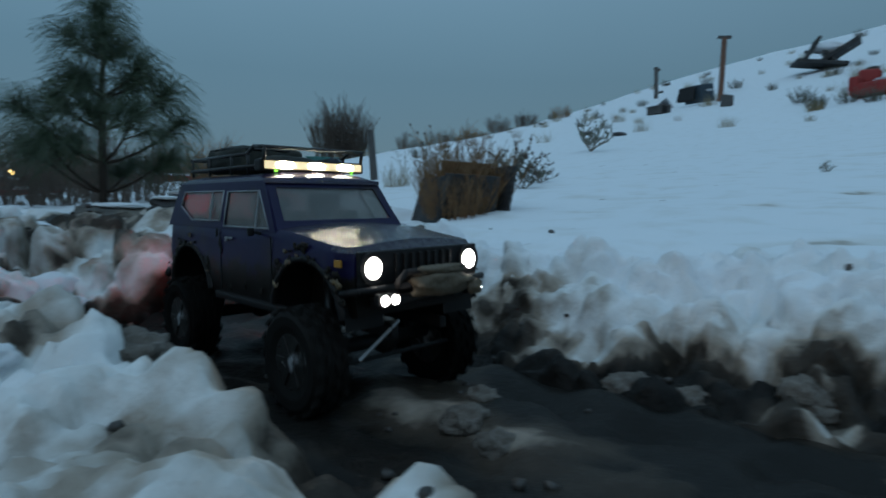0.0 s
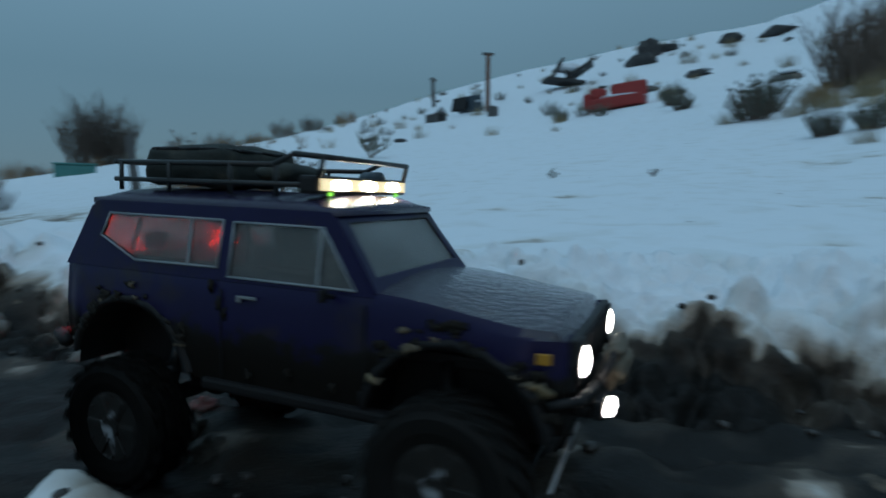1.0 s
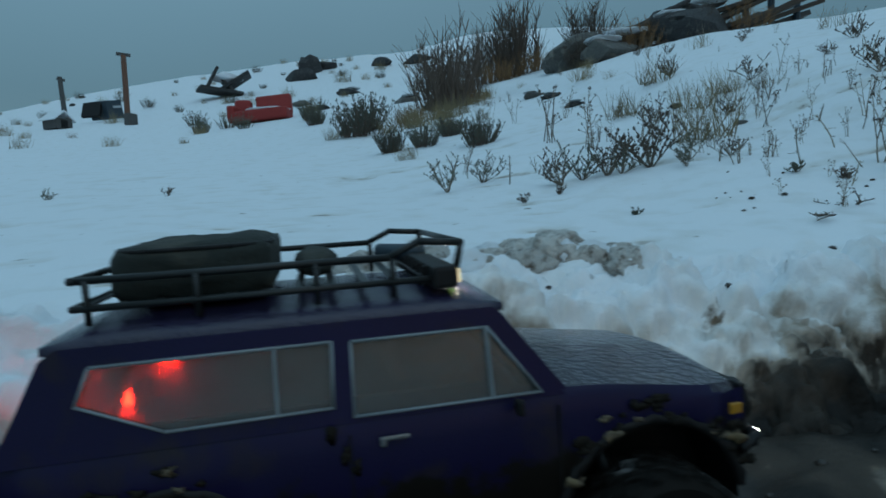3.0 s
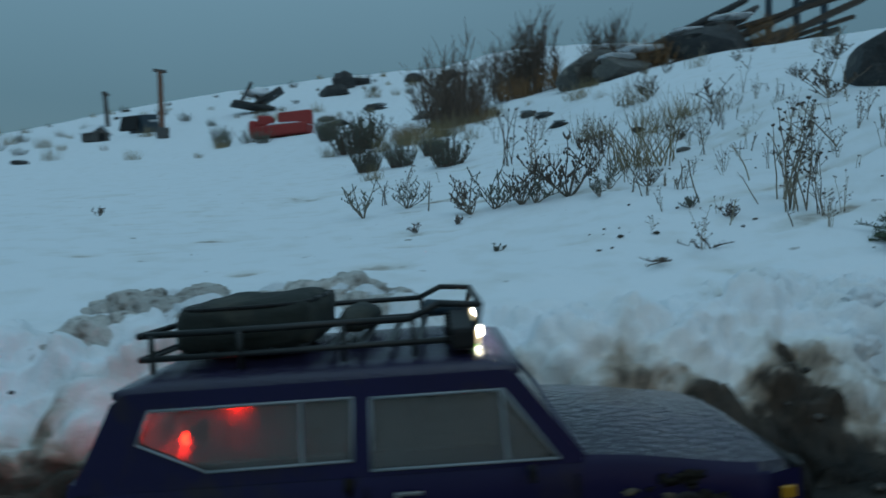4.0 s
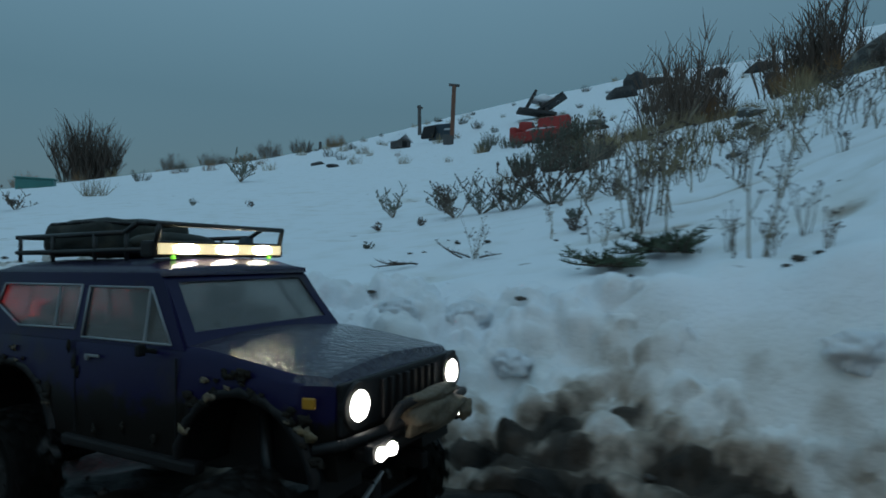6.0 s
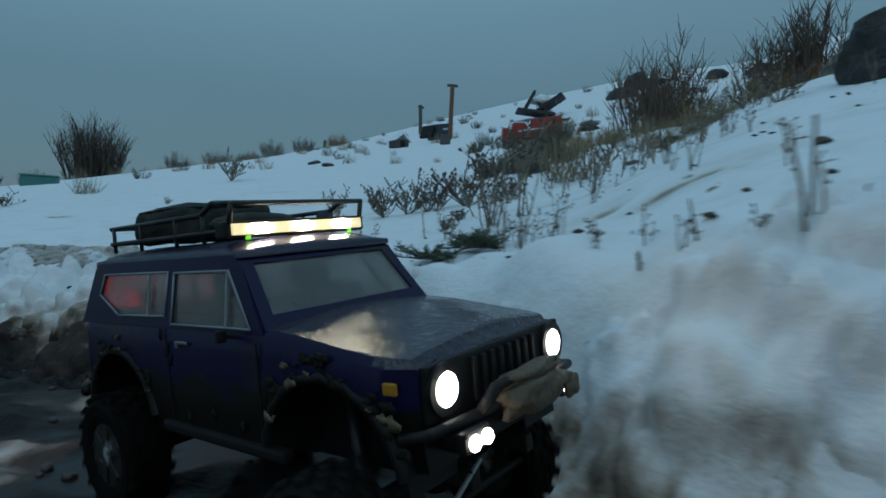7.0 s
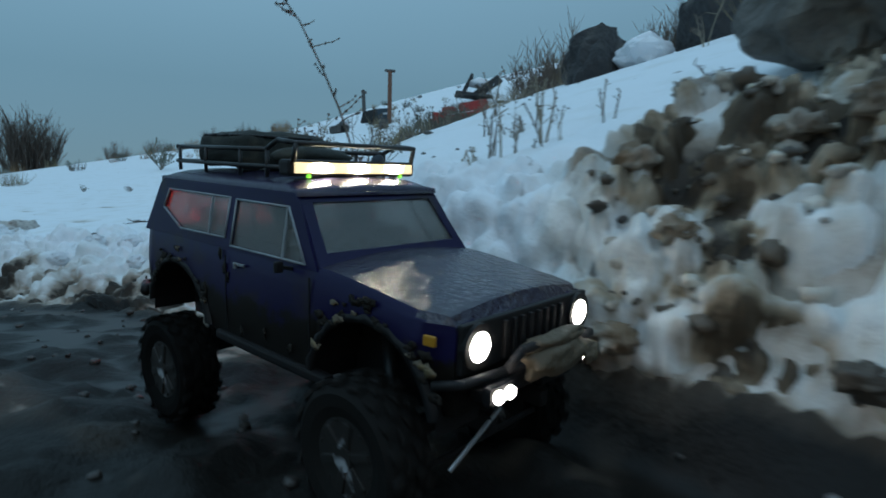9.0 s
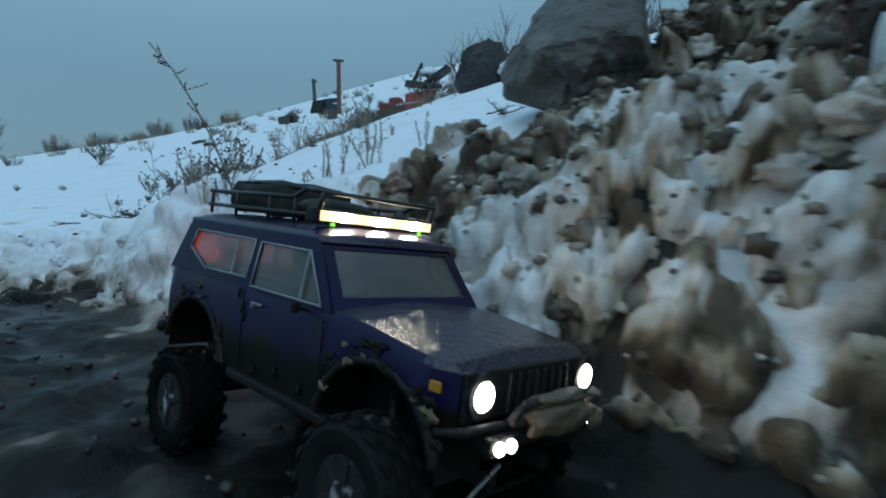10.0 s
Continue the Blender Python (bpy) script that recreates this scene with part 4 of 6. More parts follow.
# ---- clods, slush and the heap beside the track ----
def lump_lists(verts, faces, centre, size, rng, cuts=2, rough=0.45, sink=0.3):
    """One uneven lump, added to the lists."""
    bm = bmesh.new()
    bmesh.ops.create_icosphere(bm, subdivisions=cuts, radius=1.0)
    off = Vector((rng.uniform(0, 90), rng.uniform(0, 90), rng.uniform(0, 90)))
    turn = Euler((rng.uniform(0, 6), rng.uniform(0, 6), rng.uniform(0, 6))).to_matrix()
    base = len(verts)
    for v in bm.verts:
        k = 1 + rough * noise.fractal(v.co * 2.0 + off, 0.70, 2.1, 5)
        p = turn @ (v.co * k)
        verts.append(Vector(centre) + Vector((p.x * size, p.y * size, p.z * size * 0.7 + size * (0.5 - sink))))
    for f in bm.faces:
        faces.append(tuple(base + v.index for v in f.verts))
    bm.free()


def clod_kind(k, mat, label):
    verts, faces = [], []
    lump_lists(verts, faces, (0, 0, 0), 1.0, random.Random(100 + k), 4, 0.30, 0.45)
    ob = from_lists("snow_clod", verts, faces, mat, None, smooth=True)
    return tagged(ob, label, "snow clod", "clods of snow along the track")


def sized_copy(ob, m, s):
    made = copy_thing(ob, m)
    made.scale = (s, s, s)
    return made


def at_vu(v, u):
    w = u + float(np.interp(v, TRACK_V, TRACK_W))
    return (v + w) * 0.70711, (w - v) * 0.70711


def build_clods():
    rng = random.Random(5)
    kinds = [clod_kind(0, DIRTY_SNOW, "dirty lump of crusted snow on the bank"), clod_kind(1, SLUSHY, "brown-stained lump of old snow"),
             clod_kind(2, SNOW, "clean white lump of snow on the bank"), clod_kind(3, SLUSHY, "grey ragged lump of slush"),
             clod_kind(4, SNOW, "white broken slab of snow")]
    spots = [(-0.335, 0.20, 0.036, 3), (-0.27, 0.22, 0.025, 1), (-0.16, 0.24, 0.030, 3), (-0.39, -0.04, 0.026, 1), (-0.34, -0.06, 0.02, 3), (-0.42, 0.02, 0.02, 1), (-1.45, 0.05, 0.10, 0), (-1.30, -0.15, 0.09, 2),
             (-1.60, 0.25, 0.11, 4), (-1.20, 0.22, 0.08, 1), (-1.75, -0.10, 0.12, 2), (0.84, 0.54, 0.045, 0), (0.90, 0.60, 0.05, 0), (0.97, 0.56, 0.06, 0), (1.02, 0.63, 0.05, 0), (1.08, 0.58, 0.06, 0),
             (1.16, 0.62, 0.05, 4), (1.28, 0.62, 0.035, 2), (2.02, 0.40, 0.030, 2), (2.12, 0.44, 0.035, 4), (2.22, 0.38, 0.028, 2), (1.95, 0.34, 0.03, 4),
             (2.62, 0.32, 0.03, 2)]
    spots += [(rng.uniform(0.72, 1.32), rng.uniform(0.50, 0.72), rng.uniform(0.025, 0.075), rng.choice((0, 0, 0, 4))) for n in range(30)]
    for v, u, s, k in spots:
        x, y = at_vu(v, u)
        sized_copy(kinds[k], pose(x, y, on_land(x, y) - s * 0.28, 0, 0, rng.uniform(0, 360)), s)
    for n in range(110):
        v = rng.uniform(-1.8, 3.5)
        side = 1 if rng.random() < (0.55 if v < 1 else 0.8) else -1
        u = side * (rng.uniform(0.20, 0.42) if side > 0 else rng.uniform(0.24, 0.75))
        s = rng.choice((0.012, 0.018, 0.024, 0.032))
        k = rng.choice((1, 1, 3, 3, 1) if abs(u) < 0.32 else (2, 2, 4, 0))
        x, y = at_vu(v, u)
        if 1.7 < v < 3.6 and u > 0.12 or u > 0.3:
            continue
        sized_copy(kinds[k], pose(x, y, on_land(x, y) - s * 0.3, 0, 0, rng.uniform(0, 360)), s)
    for k, ob in enumerate(kinds):
        x, y = at_vu(-0.9 - 0.2 * k, 0.5 + 0.1 * k)
        ob.matrix_basis = pose(x, y, on_land(x, y) - 0.02) @ Matrix.Scale(0.04, 4)
    verts, faces = [], []
    for n in range(420):
        v, u = rng.uniform(-1.7, 4.5), rng.gauss(0, 0.22)
        if v > 1.2 and rng.random() < 0.4:
            u = -abs(u) * 2.2
        x, y = at_vu(v, u)
        s = rng.uniform(0.003, 0.009)
        lump_lists(verts, faces, (x, y, on_land(x, y)), s, rng, 1)
    tagged(from_lists("slush_lumps", verts, faces, SLUSH, None, smooth=True), "small lumps of brown slush strewn over the mud", "slush", kind="stuff")


def clods_in(p, size, seed):
    """Rounded clods packed in space: height over the joints, and a number for each clod."""
    near, at = noise.voronoi(p / size + Vector((seed, seed * 0.7, seed * 0.3)))
    f = min(1.0, (near[1] - near[0]) * 1.7)
    return 1 - (1 - f) ** 2, noise.cell(at[0] * 37.1)


def clod_sheet(name, label, category, vs, us, mask, mat, sizes, rises, soil_of):
    """A bank of packed clods laid over the ground; gives back its firm points."""
    step = us[1] - us[0]
    vv, u = np.meshgrid(vs, us)
    ww = u + np.interp(vv, TRACK_V, TRACK_W)
    x, y = (vv + ww) * 0.70711, (ww - vv) * 0.70711
    h, mud, wet = land(x, y)
    dw, dv = np.gradient(h, step)
    for k in range(12):
        dw = (dw + np.roll(dw, 3, 0) + np.roll(dw, -3, 0) + np.roll(dw, 3, 1) + np.roll(dw, -3, 1)) / 5
        dv = (dv + np.roll(dv, 3, 0) + np.roll(dv, -3, 0) + np.roll(dv, 3, 1) + np.roll(dv, -3, 1)) / 5
    keep = mask(x, y)
    idx = np.arange(vv.size).reshape(vv.shape)
    on = (keep[:-1, :-1] > 0.2) & (keep[1:, 1:] > 0.2)
    faces = np.stack([idx[:-1, :-1][on], idx[:-1, 1:][on], idx[1:, 1:][on], idx[1:, :-1][on]], -1)
    used, back = np.unique(faces, return_inverse=True)
    verts, dirt, firm = [], [], []
    sag = 0.62 * sum(rises)
    for px, py, pz, gv, gw, across_u, kept, muddy in zip(*(c.ravel()[used].tolist() for c in (x, y, h, dv, dw, u, keep, mud))):
        p = Vector((px, py, pz))
        out = Vector((-(gv + gw) * 0.70711, -(gw - gv) * 0.70711, 1)).normalized()
        blend = min(max((kept - 0.4) / 0.45, 0), 1)
        q = p + noise.noise_vector(p * 9.0) * 0.028 + noise.noise_vector(p * 34.0) * 0.008
        (big, tone), (mid, tone_mid), (fine, tone_fine) = clods_in(q, sizes[0], 3.0), clods_in(q, sizes[1], 11.0), clods_in(q, sizes[2], 23.0)
        swollen = noise.noise(p * 4.0) * rises[0] * 0.9 + big * rises[0] + mid * rises[1] + fine * rises[2] + noise.fractal(p * 60, 0.8, 2.0, 3) * rises[2] * 0.4 - sag
        spot = p + out * (min(1.0, max(0.0, (kept - 0.2) / 0.4)) * swollen + 0.004 * blend - (0.0 if kept > 0.4 else 0.05))
        verts.append(tuple(spot))
        mottle = 0.16 * tone + 0.15 * tone_mid + 0.12 * tone_fine + 0.24 * noise.fractal(p * 8.0, 0.8, 2.1, 5)
        dirt.append(min(max(soil_of(p, across_u, muddy, mottle, blend), 0), 1))
        if kept > 0.6 and across_u < 1.3:
            firm.append(spot)
    me = bpy.data.meshes.new(name)
    me.from_pydata(verts, [], back.reshape(-1, 4).tolist())
    me.attributes.new("mud", "FLOAT", "POINT").data.foreach_set("value", np.array(dirt, np.float32))
    me.polygons.foreach_set("use_smooth", [True] * len(me.polygons))
    me.materials.append(mat)
    tagged(new(name, me), label, category, kind="structure")
    return firm


def heap_soil(p, u, muddy, mottle, blend):
    high, low = min(max((u - 0.42) / 0.5, 0), 1), min(max((0.21 - u) / 0.08, 0), 1)
    soil = 0.44 + 0.38 * high + 0.22 * low + mottle + 0.16 * noise.noise(p * 3.3 + Vector((8, 3, 1)))
    return muddy * 0.8 + (soil - muddy * 0.8) * blend


def bank_soil(p, u, muddy, mottle, blend):
    return muddy + mottle * 0.42 * blend * min(1, 0.35 + muddy * 2)


def near_soil(p, u, muddy, mottle, blend):
    return muddy * 0.92 + mottle * 0.26 * blend


def build_banks():
    clod_sheet("hill_side_bank", "broken bank of dirty slush and snow along the mud track", "snow bank", np.arange(-1.4, 3.8, 0.0062), np.arange(0.08, 0.80, 0.0062),
               bank_mask, GROUND, (0.115, 0.050, 0.021), (0.030, 0.017, 0.006), bank_soil)
    clod_sheet("near_side_bank", "lumpy bank of grey wet snow beside the mud track", "snow bank", np.arange(-1.5, 1.0, 0.0062), np.arange(-1.0, -0.12, 0.0062),
               near_mask, GROUND, (0.105, 0.045, 0.020), (0.021, 0.011, 0.0035), near_soil)
    clod_sheet("snow_pile", "piled-up lumps of grey snow where the track begins", "snow pile", np.arange(-2.4, -0.9, 0.0075), np.arange(-0.65, 0.75, 0.0075),
               pile_mask, GROUND, (0.15, 0.062, 0.026), (0.050, 0.026, 0.009), bank_soil)


def build_heap():
    rng = random.Random(8)
    firm = clod_sheet("snow_heap", "ploughed-up bank of dirty snow and wet earth", "snow heap", np.arange(3.3, 5.2, 0.0055), np.arange(0.05, 1.6, 0.0055),
                      heap_mask, HEAPED, (0.15, 0.062, 0.026), (0.052, 0.031, 0.011), heap_soil)
    for mat, count, label, big in ((HEAP_SNOW, 1500, "loose lumps of dirty crusted snow on the heap", 0.028), (HEAP_EARTH, 1100, "dark wet earth clods in the snow heap", 0.022)):
        lump_verts, lump_faces = [], []
        for n in range(count):
            p = rng.choice(firm)
            s = rng.uniform(0.004, 0.010) if rng.random() < 0.85 else rng.uniform(0.010, big)
            if math.hypot(p.x - 3.63, p.y + 1.97) < 0.13 and s > 0.010:
                continue
            lump_lists(lump_verts, lump_faces, p, s, rng, 3 if s > 0.018 else 2 if s > 0.008 else 1, 0.6, 0.62)
        name = "snow_lumps" if mat is HEAP_SNOW else "earth_clods"
        tagged(from_lists(name, lump_verts, lump_faces, mat, None, smooth=True), label, name.replace("_", " "), kind="stuff")


SLUSH = material("brown_slush", (0.06, 0.05, 0.042), 0.5, (0.018, 0.015, 0.013), 14, 0.6, 60, spot=(0.30, 0.29, 0.28), spot_scale=9, spot_at=(0.6, 0.75), bump_depth=0.004)
HEAP_SNOW = material("heaped_dirty_snow", (0.62, 0.61, 0.58), 0.6, (0.34, 0.28, 0.20), 14, 0.9, 90, spot=(0.14, 0.095, 0.055), spot_scale=10,
                     spot_at=(0.46, 0.64), bump_depth=0.008, island_tint=0.32)
HEAP_EARTH = material("heaped_earth", (0.045, 0.037, 0.030), 0.55, (0.11, 0.085, 0.06), 9, 0.8, 40, bump_depth=0.01, island_tint=0.4)
build_clods()
build_banks()
build_heap()


# ---- boulders and stones ----
def boulder(centre, size, mat, seed, label, turn=0, cap=False, cuts=4, rough=0.35, name="boulder", flats=9):
    bm = bmesh.new()
    bmesh.ops.create_icosphere(bm, subdivisions=cuts, radius=1.0)
    off = Vector((seed * 5.7, seed * 2.9, seed * 8.1))
    rng = random.Random(seed)
    cuts_at = [(Vector((rng.gauss(0, 1), rng.gauss(0, 1), rng.gauss(0, 0.8))).normalized(), rng.uniform(0.55, 0.9)) for k in range(flats)]
    for v in bm.verts:
        n = noise.fractal(v.co * 0.9 + off, 0.8, 2.1, 5)
        f = noise.noise(v.co * 2.2 + off) * 0.10
        k = 1 + rough * n + f
        p = v.co * k
        for d, lim in cuts_at:
            over = p.dot(d) - lim
            if over > 0 and mat is not SNOW:
                p = p - d * over * 0.9
        v.co = Vector((p.x * size[0], p.y * size[1], p.z * size[2]))
    ob = part(name, bm, mat, None, smooth=True)
    mod = ob.modifiers.new("edge", "EDGE_SPLIT")
    mod.split_angle = radians(28)
    ob.matrix_basis = pose(*centre, 0, 0, turn)
    tagged(ob, label, name.replace("_", " "))
    if cap:
        bm = bmesh.new()
        bmesh.ops.create_icosphere(bm, subdivisions=4, radius=1.0)
        for v in bm.verts:
            k = 1 + 0.25 * noise.fractal(v.co * 1.4 + off, 0.9, 2.0, 4)
            v.co = Vector((v.co.x * size[0] * 0.62 * k + size[0] * 0.25, v.co.y * size[1] * 0.62 * k, v.co.z * size[2] * 0.22 * k + size[2] * 0.88))
        part("snow_cap", bm, SNOW, ob, "smooth cap of snow", smooth=True)
    return ob


boulder((4.23, -0.36, 0.90), (0.17, 0.16, 0.19), DARK_ROCK, 3, "dark rounded boulder at the crest of the snow slope", 20)
boulder((4.38, -0.50, 0.92), (0.17, 0.12, 0.07), SNOW, 6, "drift of smooth snow between the boulders", 40, name="snow_drift")
boulder((4.56, -0.72, 1.02), (0.20, 0.18, 0.19), DARK_ROCK, 5, "dark boulder half buried in the snow crest", 70)
boulder((3.63, -1.97, 0.575), (0.165, 0.16, 0.185), ROCK, 9, "large grey-brown boulder standing on the snow heap", 30, flats=5, cuts=5)
boulder((3.72, -1.98, 0.78), (0.10, 0.09, 0.05), SNOW, 11, "patch of snow on the large boulder", 0, name="snow_patch")
boulder((4.05, -1.95, 0.82), (0.14, 0.12, 0.07), SNOW, 12, "patch of snow on top of the heap", 0, name="snow_patch")
for k, (x, y, s) in enumerate(((7.13, 5.02, 0.14), (6.29, 2.89, 0.15), (6.0, 2.5, 0.11), (3.75, 0.30, 0.035), (4.3, 0.75, 0.05), (3.25, -1.0, 0.02), (5.3, 1.9, 0.10),
                               (9.2, 7.4, 0.3), (12.5, 12.8, 0.4), (10.2, 12.0, 0.3), (8.8, 9.9, 0.22))):
    boulder((x, y, on_land(x, y) + s * 0.1), (s, s * 0.8, s * 0.36), ROCK if k % 2 else DARK_ROCK, 20 + k, "grey stone showing through the snow", k * 40, cap=k not in (3, 5), cuts=3, name="stone")
for k, (x, y, sx, sz) in enumerate(((9.65, 4.02, 0.6, 0.34), (10.6, 3.6, 0.7, 0.3), (9.3, 3.3, 0.4, 0.22), (11.6, 3.0, 0.8, 0.4), (10.2, 2.3, 0.7, 0.32))):
    boulder((x, y, on_land(x, y) + sz * 0.35), (sx, 0.5, sz), ROCK if k in (0, 2) else DARK_ROCK, 40 + k, "large grey rock of an outcrop on the crest", 40 + k * 25, cap=k == 2, cuts=4, name="outcrop_rock")
for k, (x, y, sx, sz) in enumerate(((17.2, 20.4, 0.85, 0.55), (18.1, 20.6, 0.6, 0.3), (19.5, 18.5, 0.7, 0.25), (20.5, 17.0, 0.9, 0.3), (15.2, 18.6, 0.7, 0.3))):
    boulder((x, y, on_land(x, y) + sz * 0.4), (sx, 0.5, sz), DARK_ROCK, 60 + k, "dark rock on the far brow of the hill", 20 + k * 30, cuts=3, name="brow_rock")


# ---- plants ----
def bent(rng, start, way, length, steps, wander):
    p, d, out = Vector(start), Vector(way).normalized(), [Vector(start)]
    for k in range(steps):
        d = (d + Vector((rng.uniform(-1, 1), rng.uniform(-1, 1), rng.uniform(-0.6, 0.8))) * wander).normalized()
        p = p + d * (length / steps)
        out.append(p.copy())
    return out


def planted(name, x, y, verts, faces, mat, label, category, group):
    ob = from_lists(name, verts, faces, mat)
    ob.location = (x, y, on_land(x, y) - 0.008)
    return tagged(ob, label, category, group)


def weed(x, y, h, seed):
    """Thin upright stems with small dark seed heads."""
    rng = random.Random(seed)
    verts, faces, hv, hf = [], [], [], []
    for s in range(rng.randint(2, 5)):
        lean = rng.uniform(0, 0.38)
        a = rng.uniform(0, 6.3)
        hh = h * rng.uniform(0.6, 1.05)
        pts = bent(rng, (rng.uniform(-1, 1) * h * 0.08, rng.uniform(-1, 1) * h * 0.08, 0), (lean * math.cos(a), lean * math.sin(a), 1), hh, 6, 0.13)
        r = 0.0021 * min(max(h / 0.22, 0.5), 2.5)
        strand(verts, faces, pts, r, r * 0.45)
        tips = [pts[-1]]
        for b in range(rng.randint(1, 4)):
            q = pts[rng.randint(2, 5)]
            a2 = rng.uniform(0, 6.3)
            tw = bent(rng, q, (math.cos(a2), math.sin(a2), rng.uniform(0.4, 1.3)), h * rng.uniform(0.12, 0.28), 3, 0.25)
            strand(verts, faces, tw, r * 0.6, r * 0.35)
            tips.append(tw[-1])
        for p in tips:
            for e in range(3):
                knob(hv, hf, p + Vector((rng.uniform(-1, 1), rng.uniform(-1, 1), rng.uniform(-1, 1))) * r * 1.6, r * rng.uniform(1.1, 2.0), 0.9)
    ob = planted("dry_weed", x, y, verts, faces, STEM if seed % 3 else PALE_STEM, "dry upright weed with dark seed heads standing in snow", "weed", "dry weeds on the slope")
    tagged(from_lists("seed_head", hv, hf, SEED, ob, "dark seed heads"), kind="stuff")
    return ob


def stalk(x, y, h, seed):
    """A thicker broken stalk, often leaning, with stubs of twigs."""
    rng = random.Random(seed)
    verts, faces = [], []
    for s in range(rng.choice((1, 1, 2, 3))):
        a, lean = rng.uniform(0, 6.3), rng.uniform(0.02, 0.5)
        hh = h * rng.uniform(0.65, 1.05)
        pts = bent(rng, (rng.uniform(-1, 1) * h * 0.15 * (s > 0), rng.uniform(-1, 1) * h * 0.15 * (s > 0), 0), (lean * math.cos(a), lean * math.sin(a), 1), hh, 7, 0.12)
        r = 0.0036 * min(max(h / 0.2, 0.5), 1.6)
        strand(verts, faces, pts, r, r * 0.7, 5)
        knob(verts, faces, pts[-1], r * 1.3)
        for b in range(rng.randint(2, 6)):
            q = pts[rng.randint(2, 7)]
            a2 = rng.uniform(0, 6.3)
            tw = bent(rng, q, (math.cos(a2), math.sin(a2), rng.uniform(-0.1, 1.0)), hh * rng.uniform(0.06, 0.22), 3, 0.3)
            strand(verts, faces, tw, r * 0.55, r * 0.3)
            knob(verts, faces, tw[-1], r * 0.9)
    return planted("dead_stalk", x, y, verts, faces, STEM if seed % 4 else PALE_STEM, "dead brown plant stalk poking from the snow", "stalk", "dead stalks on the slope")


def shrub(x, y, h, seed, mat=None, name="low_shrub"):
    """A spreading low shrub, its twigs set with small buds."""
    rng = random.Random(seed)
    verts, faces, lv, lf = [], [], [], []
    r = 0.0030 * min(max(h / 0.16, 0.45), 3.0)
    for s in range(rng.randint(7, 12)):
        a, lean = rng.uniform(0, 6.3), rng.uniform(0.2, 1.5)
        pts = bent(rng, (0, 0, 0), (lean * math.cos(a), lean * math.sin(a), 1), h * rng.uniform(0.7, 1.15), 6, 0.2)
        strand(verts, faces, pts, r, r * 0.5)
        for b in range(5):
            k = rng.randint(2, 6)
            a2 = rng.uniform(0, 6.3)
            tw = bent(rng, pts[k], (math.cos(a2), math.sin(a2), rng.uniform(0.4, 1.6)), h * rng.uniform(0.15, 0.35), 3, 0.2)
            strand(verts, faces, tw, r * 0.6, r * 0.4)
            for p in tw[1:]:
                knob(lv, lf, p, r * rng.uniform(0.9, 1.9), 1.5)
        for p in pts[3:]:
            knob(lv, lf, p, r * rng.uniform(0.9, 1.7), 1.5)
    ob = planted(name, x, y, verts, faces, mat or STEM, "low dark shrub with budded twigs half buried in snow", "shrub", "low shrubs on the slope")
    tagged(from_lists("bud", lv, lf, SEED if seed % 2 else SAGE, ob), kind="stuff")
    return ob


def sage(x, y, h, seed, wide=0.8, shoots=90):
    """A dense grey-green brush of upright leafy shoots."""
    rng = random.Random(seed)
    verts, faces, lv, lf = [], [], [], []
    for s in range(shoots):
        a, d = rng.uniform(0, 6.3), math.sqrt(rng.random()) * h * wide
        base = (d * 0.45 * math.cos(a), d * 0.45 * math.sin(a), 0)
        lean = d / h * 0.7
        pts = bent(rng, base, (lean * math.cos(a), lean * math.sin(a), 1), h * rng.uniform(0.55, 1.05) * (1 - 0.3 * d / h), 5, 0.12)
        strand(verts, faces, pts, 0.012 * h, 0.006 * h)
        for p in pts[1:]:
            for e in range(3):
                q = p + Vector((rng.uniform(-1, 1), rng.uniform(-1, 1), rng.uniform(-0.6, 1.2))) * h * 0.045
                knob(lv, lf, q, h * rng.uniform(0.010, 0.020), 2.6)
    ob = planted("sagebrush", x, y, verts, faces, BRUSH, "grey-green sagebrush standing in the snow", "sagebrush", "sagebrush on the hill")
    tagged(from_lists("leaves", lv, lf, SAGE, ob, "narrow grey-green leaves"), kind="stuff")
    return ob


def bare_bush(x, y, h, seed, wide=0.35, stems=70, mat=None, name="bare_bush", label="leafless brown bush of many upright twigs"):
    rng = random.Random(seed)
    verts, faces = [], []
    for s in range(stems):
        a, d = rng.uniform(0, 6.3), math.sqrt(rng.random()) * wide
        pts = bent(rng, (d * 0.75 * h * math.cos(a), d * 0.75 * h * math.sin(a), 0), (d * 0.7 * math.cos(a), d * 0.7 * math.sin(a), 1), h * rng.uniform(0.5, 1.05) * (1 - 0.5 * (d / wide) ** 2), 7, 0.11)
        strand(verts, faces, pts, 0.0085 * h, 0.003 * h)
        for b in range(9):
            k = rng.randint(1, 6)
            a2 = rng.uniform(0, 6.3)
            tw = bent(rng, pts[k], (0.6 * math.cos(a2), 0.6 * math.sin(a2), 1), h * rng.uniform(0.10, 0.32), 4, 0.16)
            strand(verts, faces, tw, 0.0042 * h, 0.0018 * h)
    return planted(name, x, y, verts, faces, mat or BRUSH, label, "bush", "bare bushes")


def tuft(x, y, h, seed, blades=70, mat=None):
    rng = random.Random(seed)
    verts, faces = [], []
    for s in range(blades):
        a, d = rng.uniform(0, 6.3), rng.uniform(0.1, 0.9)
        pts = bent(rng, (rng.uniform(-1, 1) * h * 0.5, rng.uniform(-1, 1) * h * 0.5, 0), (d * math.cos(a), d * math.sin(a), 1), h * rng.uniform(0.5, 1.1), 4, 0.22)
        strand(verts, faces, pts, 0.011 * h, 0.003 * h)
    return planted("grass_tuft", x, y, verts, faces, mat or GRASS, "tuft of dead yellow grass in the snow", "grass tuft", "grass tufts on the hill")


